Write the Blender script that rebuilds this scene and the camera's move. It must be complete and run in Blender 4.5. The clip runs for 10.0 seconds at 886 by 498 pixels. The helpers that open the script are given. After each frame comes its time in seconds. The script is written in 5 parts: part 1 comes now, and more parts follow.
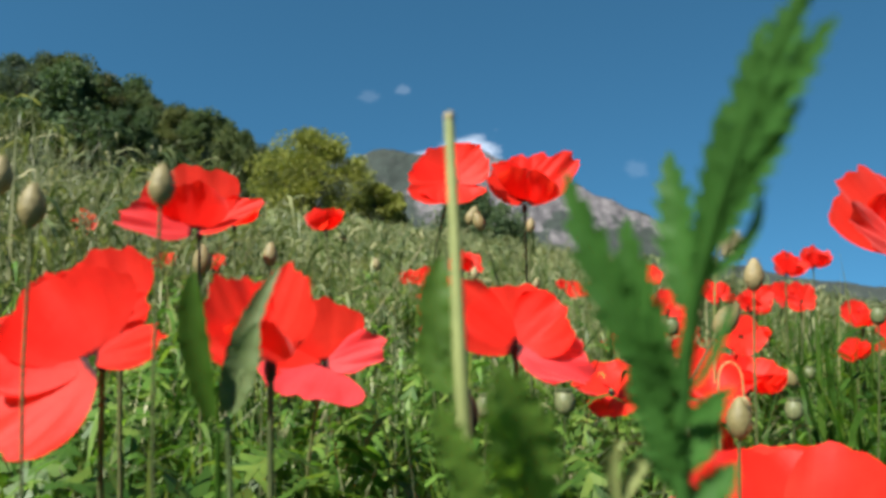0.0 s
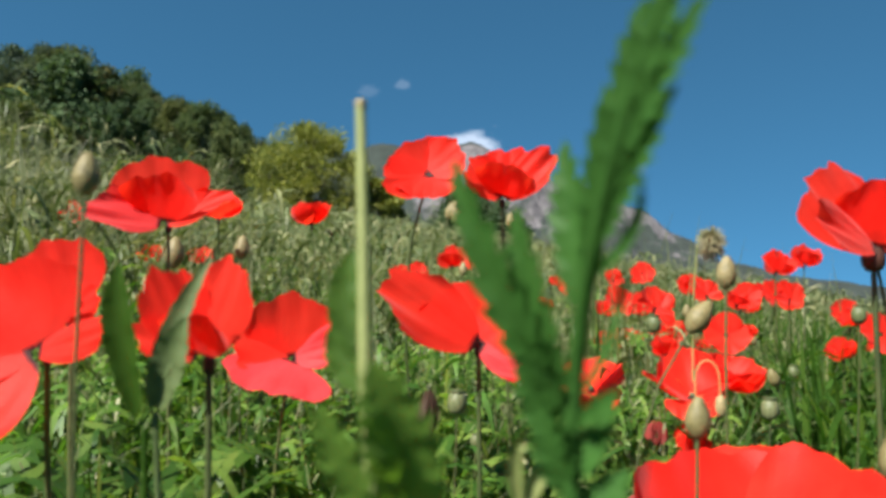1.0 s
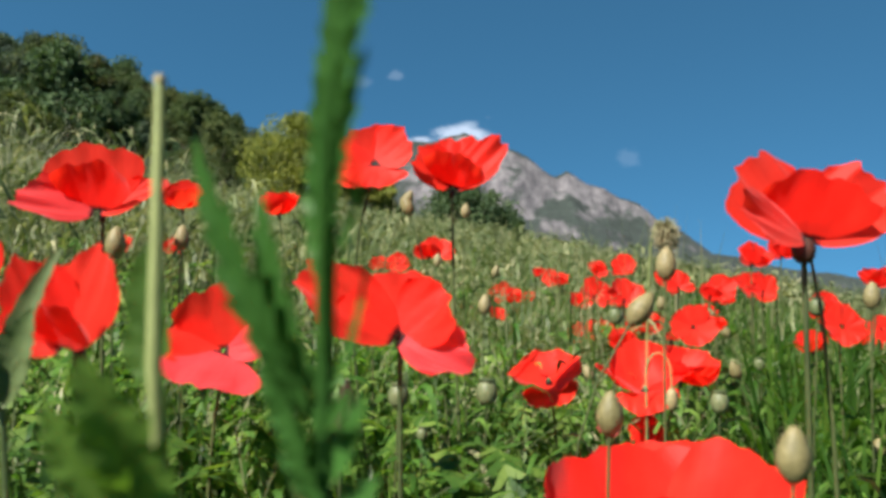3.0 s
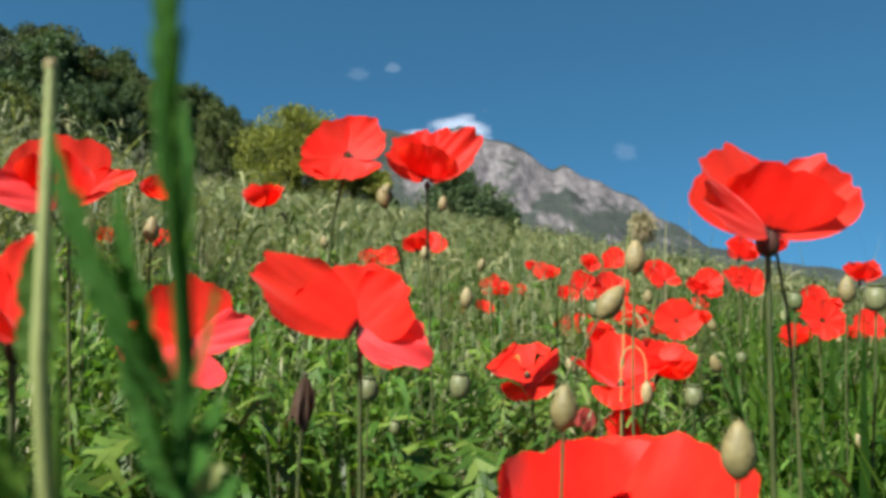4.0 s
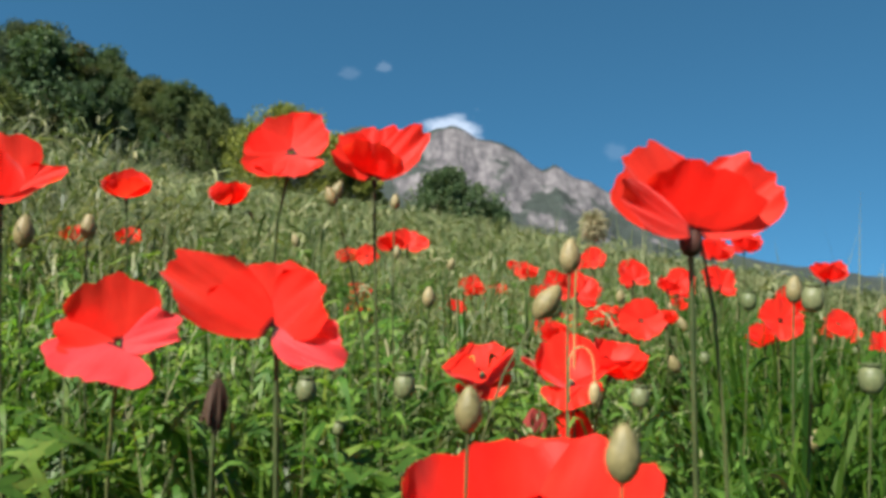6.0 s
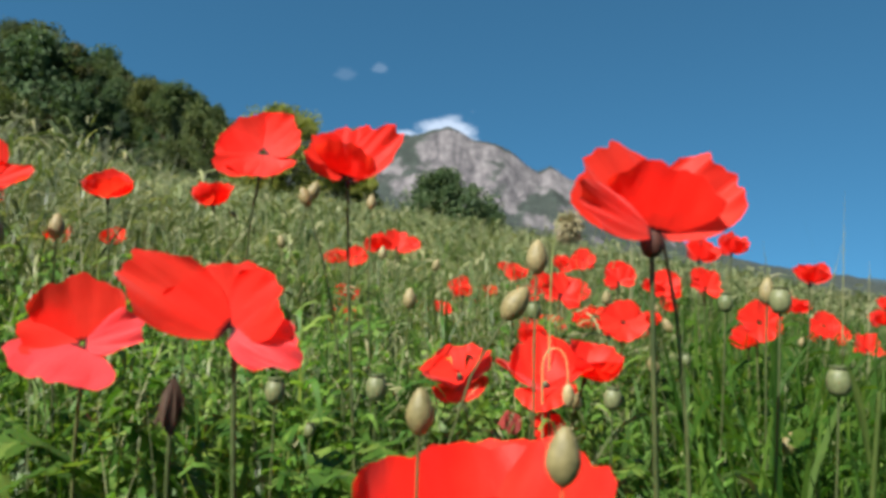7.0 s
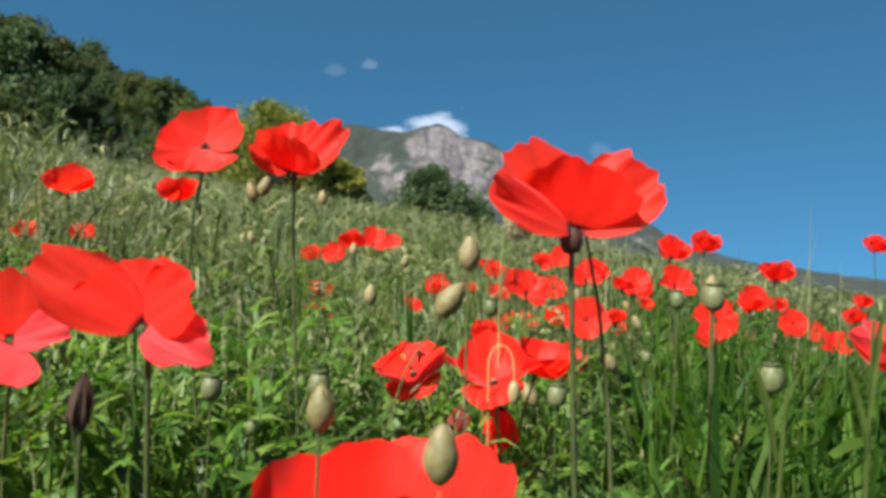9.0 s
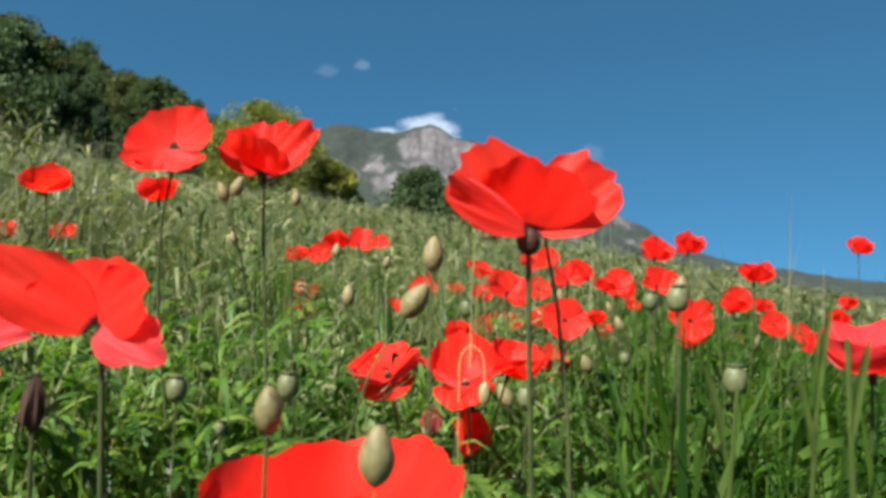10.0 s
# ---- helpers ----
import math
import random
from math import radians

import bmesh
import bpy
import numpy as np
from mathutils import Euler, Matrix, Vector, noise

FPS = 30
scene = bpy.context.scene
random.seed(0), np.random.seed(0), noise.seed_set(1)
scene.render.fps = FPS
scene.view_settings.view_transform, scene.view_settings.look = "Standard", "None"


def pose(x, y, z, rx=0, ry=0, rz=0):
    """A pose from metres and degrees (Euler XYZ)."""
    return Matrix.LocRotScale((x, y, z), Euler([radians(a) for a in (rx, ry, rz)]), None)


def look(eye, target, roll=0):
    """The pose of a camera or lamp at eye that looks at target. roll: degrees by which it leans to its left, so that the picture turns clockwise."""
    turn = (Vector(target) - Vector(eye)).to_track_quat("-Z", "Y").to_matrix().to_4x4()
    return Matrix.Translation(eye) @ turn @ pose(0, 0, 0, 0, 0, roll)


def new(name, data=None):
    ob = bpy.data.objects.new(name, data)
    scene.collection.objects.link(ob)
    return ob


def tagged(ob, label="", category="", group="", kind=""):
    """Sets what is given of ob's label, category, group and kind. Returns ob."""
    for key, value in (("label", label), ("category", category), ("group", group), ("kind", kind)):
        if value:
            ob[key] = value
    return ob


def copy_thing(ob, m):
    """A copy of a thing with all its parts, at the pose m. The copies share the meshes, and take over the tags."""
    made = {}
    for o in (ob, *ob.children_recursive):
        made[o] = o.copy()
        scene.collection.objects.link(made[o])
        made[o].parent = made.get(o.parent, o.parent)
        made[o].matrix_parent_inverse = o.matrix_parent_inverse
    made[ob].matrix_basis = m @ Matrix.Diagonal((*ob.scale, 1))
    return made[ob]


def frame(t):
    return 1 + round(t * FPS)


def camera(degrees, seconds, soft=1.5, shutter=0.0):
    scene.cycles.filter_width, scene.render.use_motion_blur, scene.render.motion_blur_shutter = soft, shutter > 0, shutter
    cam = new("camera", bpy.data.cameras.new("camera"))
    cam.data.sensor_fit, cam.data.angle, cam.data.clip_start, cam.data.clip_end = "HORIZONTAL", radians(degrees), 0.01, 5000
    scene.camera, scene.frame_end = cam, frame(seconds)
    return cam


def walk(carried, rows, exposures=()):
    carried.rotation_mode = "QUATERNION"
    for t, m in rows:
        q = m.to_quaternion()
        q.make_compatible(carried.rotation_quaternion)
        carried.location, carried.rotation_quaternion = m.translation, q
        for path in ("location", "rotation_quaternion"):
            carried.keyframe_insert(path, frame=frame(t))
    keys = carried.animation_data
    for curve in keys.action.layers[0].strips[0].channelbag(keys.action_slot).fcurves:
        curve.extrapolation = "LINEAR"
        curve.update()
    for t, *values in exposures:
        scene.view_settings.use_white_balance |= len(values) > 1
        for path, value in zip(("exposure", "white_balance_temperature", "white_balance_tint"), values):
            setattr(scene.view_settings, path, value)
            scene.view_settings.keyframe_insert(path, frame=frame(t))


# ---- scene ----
# The camera slides to the right and a little forwards, low in the meadow.
cam = camera(60.0, 10.0, soft=3.7)
# a small lens focused on the middle of the field: what is close stays soft
cam.data.dof.use_dof = True
cam.data.dof.focus_distance = 0.70
cam.data.dof.aperture_fstop = 18.0
PATH = [
    (0.0, pose(0.0000, 0.0000, -0.0000, 94.58, 0.83, 1.49)),
    (0.5, pose(0.0078, 0.0030, -0.0000, 94.47, 0.54, 1.32)),
    (1.0, pose(0.0155, 0.0058, -0.0001, 94.24, 0.32, 1.31)),
    (1.5, pose(0.0232, 0.0084, -0.0001, 94.04, 0.23, 1.26)),
    (2.0, pose(0.0309, 0.0109, -0.0001, 93.81, 0.24, 1.17)),
    (2.5, pose(0.0386, 0.0133, -0.0002, 93.68, 0.26, 1.04)),
    (3.0, pose(0.0462, 0.0155, -0.0002, 93.60, 0.21, 0.78)),
    (4.5, pose(0.0689, 0.0211, -0.0003, 92.93, 0.01, 0.39)),
    (5.0, pose(0.0764, 0.0227, -0.0003, 92.99, -0.03, 0.18)),
    (5.5, pose(0.0839, 0.0242, -0.0004, 93.00, 0.00, 0.00)),
    (7.0, pose(0.1062, 0.0276, -0.0005, 93.13, -0.18, -0.53)),
    (7.5, pose(0.1136, 0.0285, -0.0005, 93.12, -0.12, -0.70)),
    (8.0, pose(0.1209, 0.0291, -0.0005, 93.03, -0.25, -0.90)),
    (8.5, pose(0.1282, 0.0297, -0.0006, 92.97, -0.30, -1.04)),
    (9.0, pose(0.1355, 0.0301, -0.0006, 92.90, -0.34, -1.33)),
    (9.5, pose(0.1428, 0.0303, -0.0006, 92.90, -0.32, -1.66)),
    (10.0, pose(0.1500, 0.0304, -0.0007, 92.98, -0.42, -1.91)),
]
walk(cam, PATH)

# ---- light: clear early-summer day, high sun from the left ----
SUN_TO = Vector((-0.45, -0.52, 0.73)).normalized()
world = bpy.data.worlds.new("sky")
scene.world = world
world.use_nodes = True
wn = world.node_tree.nodes
sky = wn.new("ShaderNodeTexSky")
sky.sky_type = "NISHITA"
sky.sun_disc = False
sky.sun_elevation = math.asin(SUN_TO.z)
sky.sun_rotation = math.atan2(SUN_TO.x, SUN_TO.y)
sky.altitude = 3000
sky.air_density = 0.75
sky.dust_density = 0.0
sky.ozone_density = 3.0
wn["Background"].inputs["Strength"].default_value = 0.067
clear = wn.new("ShaderNodeMix")
clear.data_type, clear.blend_type = "RGBA", "MULTIPLY"
clear.inputs[0].default_value = 1.0
clear.inputs[7].default_value = (0.49, 0.99, 0.92, 1.0)
world.node_tree.links.new(sky.outputs[0], clear.inputs[6])
# clear mountain air: little brightening towards the horizon
coords = wn.new("ShaderNodeTexCoord")
raised = wn.new("ShaderNodeVectorMath")
raised.inputs[1].default_value = (0.0, 0.0, 0.27)
unit = wn.new("ShaderNodeVectorMath")
unit.operation = "NORMALIZE"
world.node_tree.links.new(coords.outputs["Generated"], raised.inputs[0])
world.node_tree.links.new(raised.outputs[0], unit.inputs[0])
world.node_tree.links.new(unit.outputs[0], sky.inputs["Vector"])
world.node_tree.links.new(clear.outputs[2], wn["Background"].inputs["Color"])
sun_data = bpy.data.lights.new("sun", "SUN")
sun_data.energy = 4.75
sun_data.angle = radians(0.55)
sun_data.color = (1.0, 0.95, 0.87)
sun = new("sun", sun_data)
sun.matrix_world = look(SUN_TO * 30, (0, 0, 0))
scene.view_settings.exposure = 1.56

# ---- materials ----
def blank(name):
    m = bpy.data.materials.new(name)
    m.use_nodes = True
    nt = m.node_tree
    nt.nodes.clear()
    return m, nt, nt.nodes.new("ShaderNodeOutputMaterial")


def noise_node(nt, scale, detail=4.0, rough=0.6, coords=None):
    n = nt.nodes.new("ShaderNodeTexNoise")
    n.inputs["Scale"].default_value = scale
    n.inputs["Detail"].default_value = detail
    n.inputs["Roughness"].default_value = rough
    if coords is not None:
        nt.links.new(coords, n.inputs["Vector"])
    return n


def ramp(nt, fac, stops):
    r = nt.nodes.new("ShaderNodeValToRGB")
    els = r.color_ramp.elements
    while len(els) < len(stops):
        els.new(0.5)
    for e, (p, c) in zip(els, stops):
        e.position = p
        e.color = (*c, 1.0)
    nt.links.new(fac, r.inputs["Fac"])
    return r.outputs["Color"]


def mixc(nt, fac, a, b, blend="MIX"):
    n = nt.nodes.new("ShaderNodeMix")
    n.data_type = "RGBA"
    n.blend_type = blend
    for val, k in ((fac, 0), (a, 6), (b, 7)):
        if isinstance(val, (int, float)):
            n.inputs[k].default_value = val
        elif isinstance(val, tuple):
            n.inputs[k].default_value = (*val, 1.0)
        else:
            nt.links.new(val, n.inputs[k])
    return n.outputs[2]


def bump(nt, height, strength, dist):
    b = nt.nodes.new("ShaderNodeBump")
    b.inputs["Strength"].default_value = strength
    b.inputs["Distance"].default_value = dist
    nt.links.new(height, b.inputs["Height"])
    return b.outputs["Normal"]


def thin(nt, out, colour, trans_colour, amount, rough, normal=None, spec=0.35, sheen=0.0):
    """A thin leaf or petal: light passes through it."""
    p = nt.nodes.new("ShaderNodeBsdfPrincipled")
    nt.links.new(colour, p.inputs["Base Color"])
    p.inputs["Roughness"].default_value = rough
    p.inputs["Specular IOR Level"].default_value = spec
    p.inputs["Sheen Weight"].default_value = sheen
    p.inputs["Sheen Roughness"].default_value = 0.45
    t = nt.nodes.new("ShaderNodeBsdfTranslucent")
    nt.links.new(trans_colour, t.inputs["Color"])
    if normal is not None:
        nt.links.new(normal, p.inputs["Normal"])
        nt.links.new(normal, t.inputs["Normal"])
    mx = nt.nodes.new("ShaderNodeMixShader")
    mx.inputs["Fac"].default_value = amount
    nt.links.new(p.outputs[0], mx.inputs[1])
    nt.links.new(t.outputs[0], mx.inputs[2])
    nt.links.new(mx.outputs[0], out.inputs["Surface"])


def leafy(name, stops, amount=0.4, rough=0.5, scale=60.0, warm=(1.15, 1.2, 0.55), island=True, spec=0.35, vary=0.0, mottle=1.0):
    """Green matter whose hue runs from piece to piece and over each piece."""
    m, nt, out = blank(name)
    geo = nt.nodes.new("ShaderNodeNewGeometry")
    obj = nt.nodes.new("ShaderNodeObjectInfo")
    tc = nt.nodes.new("ShaderNodeTexCoord")
    base = ramp(nt, geo.outputs["Random Per Island"] if island else obj.outputs["Random"], stops)
    n1 = noise_node(nt, scale, coords=tc.outputs["Object"])
    n2 = noise_node(nt, scale * 0.07, 3.0, coords=tc.outputs["Object"])
    shade = ramp(nt, n1.outputs["Fac"], ((0.25, (1 - 0.28 * mottle, 1 - 0.26 * mottle, 1 - 0.3 * mottle)), (0.75, (1 + 0.25 * mottle, 1 + 0.22 * mottle, 1 + 0.2 * mottle))))
    shade2 = ramp(nt, n2.outputs["Fac"], ((0.3, (1 - 0.45 * mottle, 1 - 0.38 * mottle, 1 - 0.45 * mottle)), (0.7, (1 + 0.32 * mottle, 1 + 0.25 * mottle, 1 + 0.2 * mottle))))
    c = mixc(nt, 1.0, mixc(nt, 1.0, base, shade, "MULTIPLY"), shade2, "MULTIPLY")
    if vary:
        hue = ramp(nt, obj.outputs["Random"], ((0.0, (1 + vary, 1.0, 1 - vary)), (0.5, (1, 1, 1)), (1.0, (1 - vary, 1.0, 1 + vary))))
        c = mixc(nt, 1.0, c, hue, "MULTIPLY")
    tcol = mixc(nt, 1.0, c, warm, "MULTIPLY")
    thin(nt, out, c, tcol, amount, rough, bump(nt, n1.outputs["Fac"], 0.35 * mottle, 0.001), spec)
    return m


def petal_material(name, deep, bright, sheen=0.22):
    m, nt, out = blank(name)
    uv = nt.nodes.new("ShaderNodeUVMap")
    uv.uv_map = "petal"
    sep = nt.nodes.new("ShaderNodeSeparateXYZ")
    nt.links.new(uv.outputs["UV"], sep.inputs[0])
    obj = nt.nodes.new("ShaderNodeObjectInfo")
    tc = nt.nodes.new("ShaderNodeTexCoord")
    stretch = nt.nodes.new("ShaderNodeMapping")
    stretch.inputs["Scale"].default_value = (34.0, 2.2, 1.0)
    nt.links.new(uv.outputs["UV"], stretch.inputs["Vector"])
    crease = noise_node(nt, 150.0, 4.0, 0.6, tc.outputs["Object"])
    veins = noise_node(nt, 1.0, 5.0, 0.65, stretch.outputs[0])
    cloud = noise_node(nt, 55.0, 3.0, 0.5, tc.outputs["Object"])
    base = ramp(nt, obj.outputs["Random"], ((0.0, deep), (1.0, bright)))
    vs = ramp(nt, veins.outputs["Fac"], ((0.3, (0.95, 0.85, 0.85)), (0.7, (1.02, 1.1, 1.1))))
    cs = ramp(nt, cloud.outputs["Fac"], ((0.3, (0.93, 0.8, 0.8)), (0.7, (1.03, 1.25, 1.25))))
    c = mixc(nt, 1.0, mixc(nt, 1.0, base, vs, "MULTIPLY"), cs, "MULTIPLY")
    # dark blotch at the claw of the petal
    edge = nt.nodes.new("ShaderNodeMath")
    edge.operation = "MULTIPLY_ADD"
    nt.links.new(veins.outputs["Fac"], edge.inputs[0])
    edge.inputs[1].default_value = 0.12
    nt.links.new(sep.outputs["Y"], edge.inputs[2])
    blotch = ramp(nt, edge.outputs[0], ((0.085, (0.03, 0.01, 0.02)), (0.13, (1.0, 1.0, 1.0))))
    c = mixc(nt, 1.0, c, blotch, "MULTIPLY")
    tcol = mixc(nt, 1.0, c, (1.0, 1.3, 0.95), "MULTIPLY")
    body = nt.nodes.new("ShaderNodeOutputMaterial")
    thin(nt, body, c, tcol, 0.62, 0.5, bump(nt, mixc(nt, 0.6, veins.outputs["Fac"], crease.outputs["Fac"]), 0.30, 0.0014), 0.22, sheen)
    # the tissue is so thin that a share of the light goes straight through, reddened
    solid = body.inputs["Surface"].links[0].from_socket
    clear_red = nt.nodes.new("ShaderNodeBsdfTransparent")
    clear_red.inputs["Color"].default_value = (1.0, 0.05, 0.03, 1.0)
    film_mix = nt.nodes.new("ShaderNodeMixShader")
    film_mix.inputs["Fac"].default_value = 0.08
    nt.links.new(solid, film_mix.inputs[1])
    nt.links.new(clear_red.outputs[0], film_mix.inputs[2])
    nt.nodes.remove(body)
    nt.links.new(film_mix.outputs[0], out.inputs["Surface"])
    return m


PETAL = petal_material("poppy_petal", (0.97, 0.023, 0.011), (1.0, 0.036, 0.018))
# copy of the petal with the pink sheen of light painted into its colour
PINK_LIT_PETAL = petal_material("pink_lit_petal", (0.93, 0.040, 0.046), (0.96, 0.066, 0.078), 0.42)
STEM = leafy("hairy_stem", ((0.0, (0.049, 0.070, 0.024)), (1.0, (0.083, 0.098, 0.037))), 0.12, 0.55, 300, island=False)
BUD = leafy("bud_skin", ((0.0, (0.173, 0.148, 0.067)), (1.0, (0.228, 0.190, 0.099))), 0.12, 0.55, 420, island=False)
POD = leafy("pod_skin", ((0.0, (0.090, 0.116, 0.051)), (1.0, (0.136, 0.150, 0.076))), 0.1, 0.5, 420, island=False)
# petals hanging in shade: the darkness is put into this dark red
SHADED_PETALS = leafy("shaded_petals", ((0.0, (0.10, 0.018, 0.016)), (1.0, (0.20, 0.030, 0.026))), 0.35, 0.6, 300, island=False)
BROWN = leafy("withered_brown", ((0.0, (0.024, 0.013, 0.008)), (1.0, (0.045, 0.024, 0.013))), 0.2, 0.7, 300, island=False)
CALYX = leafy("dark_receptacle", ((0.0, (0.028, 0.011, 0.007)), (1.0, (0.050, 0.019, 0.013))), 0.1, 0.6, 400, island=False)
STAMEN = leafy("stamens", ((0.0, (0.012, 0.010, 0.016)), (1.0, (0.035, 0.028, 0.032))), 0.05, 0.7, 400)
PLANT = leafy("toothed_leaf", ((0.0, (0.021, 0.078, 0.016)), (0.6, (0.037, 0.112, 0.022)), (1.0, (0.067, 0.161, 0.039))), 0.48, 0.5, 180, mottle=0.8, spec=0.2)
STALK = leafy("grass_stalk", ((0.0, (0.037, 0.078, 0.016)), (0.6, (0.074, 0.115, 0.027)), (1.0, (0.141, 0.155, 0.048))), 0.4, 0.5, 120)
PALE_STEM = leafy("pale_stalk", ((0.0, (0.229, 0.267, 0.094)), (1.0, (0.267, 0.292, 0.130))), 0.25, 0.5, 240, island=False, mottle=0.5)
PALE_LEAF = leafy("pale_folded_leaf", ((0.0, (0.080, 0.128, 0.047)), (1.0, (0.128, 0.172, 0.073))), 0.4, 0.5, 200, mottle=0.6)
GRASS = leafy("meadow_blades", ((0.0, (0.034, 0.079, 0.020)), (0.4, (0.077, 0.132, 0.033)), (0.8, (0.139, 0.184, 0.055)), (1.0, (0.266, 0.250, 0.123))), 0.52, 0.5, 40)
NEARGRASS = leafy("near_blades", ((0.0, (0.037, 0.090, 0.011)), (0.5, (0.089, 0.164, 0.022)), (0.9, (0.178, 0.230, 0.040)), (1.0, (0.275, 0.260, 0.083))), 0.52, 0.48, 40)
DEEPGRASS = leafy("tall_dark_blades", ((0.0, (0.017, 0.058, 0.006)), (0.6, (0.038, 0.097, 0.010)), (1.0, (0.082, 0.146, 0.020))), 0.52, 0.6, 40, spec=0.2)
HERB = leafy("meadow_leaves", ((0.0, (0.040, 0.116, 0.015)), (0.5, (0.101, 0.212, 0.034)), (1.0, (0.182, 0.271, 0.057))), 0.52, 0.5, 90)
BROAD = leafy("broad_leaves", ((0.0, (0.032, 0.089, 0.013)), (0.6, (0.076, 0.157, 0.025)), (1.0, (0.161, 0.243, 0.050))), 0.52, 0.45, 90)
STRAW = leafy("seeding_grass", ((0.0, (0.106, 0.134, 0.062)), (0.5, (0.172, 0.201, 0.101)), (1.0, (0.296, 0.292, 0.181))), 0.35, 0.6, 60)
BENT = leafy("bent_pale_blades", ((0.0, (0.069, 0.095, 0.036)), (0.6, (0.127, 0.152, 0.066)), (1.0, (0.233, 0.229, 0.131))), 0.35, 0.55, 60)
TANGLE = leafy("tangled_herbs", ((0.0, (0.033, 0.058, 0.021)), (0.45, (0.096, 0.129, 0.052)), (0.8, (0.197, 0.218, 0.107)), (1.0, (0.305, 0.293, 0.179))), 0.32, 0.5, 60)
DRY = leafy("dry_bristles", ((0.0, (0.270, 0.245, 0.150)), (1.0, (0.400, 0.365, 0.240))), 0.3, 0.7, 90)
REED = leafy("tall_seeding_grass", ((0.0, (0.056, 0.077, 0.044)), (0.5, (0.104, 0.127, 0.076)), (1.0, (0.194, 0.196, 0.152))), 0.35, 0.6, 60)
FARGRASS = leafy("hillside_grass", ((0.0, (0.059, 0.076, 0.036)), (0.5, (0.103, 0.117, 0.054)), (1.0, (0.197, 0.180, 0.110))), 0.35, 0.6, 8)
OAK = leafy("dark_foliage", ((0.0, (0.043, 0.062, 0.042)), (0.6, (0.073, 0.096, 0.062)), (1.0, (0.140, 0.146, 0.091))), 0.35, 0.6, 3, vary=0.22, spec=0.08)
ASH = leafy("green_foliage", ((0.0, (0.039, 0.067, 0.029)), (0.6, (0.069, 0.103, 0.046)), (1.0, (0.120, 0.145, 0.070))), 0.35, 0.6, 3, vary=0.22, spec=0.08)
LIME = leafy("yellow_green_foliage", ((0.0, (0.095, 0.119, 0.015)), (0.6, (0.166, 0.188, 0.027)), (1.0, (0.232, 0.238, 0.043))), 0.35, 0.55, 3)
BARK = leafy("bark", ((0.0, (0.053, 0.041, 0.030)), (1.0, (0.083, 0.065, 0.047))), 0.0, 0.85, 12, island=False)


def ground_material():
    m, nt, out = blank("meadow_soil")
    tc = nt.nodes.new("ShaderNodeTexCoord")
    n1 = noise_node(nt, 22.0, 6.0, 0.65, tc.outputs["Object"])
    n2 = noise_node(nt, 0.35, 5.0, 0.6, tc.outputs["Object"])
    a = ramp(nt, n1.outputs["Fac"], ((0.3, (0.018, 0.030, 0.009)), (0.7, (0.06, 0.08, 0.028))))
    b = ramp(nt, n2.outputs["Fac"], ((0.3, (0.7, 0.8, 0.6)), (0.7, (1.3, 1.2, 1.2))))
    p = nt.nodes.new("ShaderNodeBsdfPrincipled")
    p.inputs["Roughness"].default_value = 0.9
    nt.links.new(mixc(nt, 1.0, a, b, "MULTIPLY"), p.inputs["Base Color"])
    nt.links.new(bump(nt, n1.outputs["Fac"], 0.8, 0.02), p.inputs["Normal"])
    nt.links.new(p.outputs[0], out.inputs["Surface"])
    return m


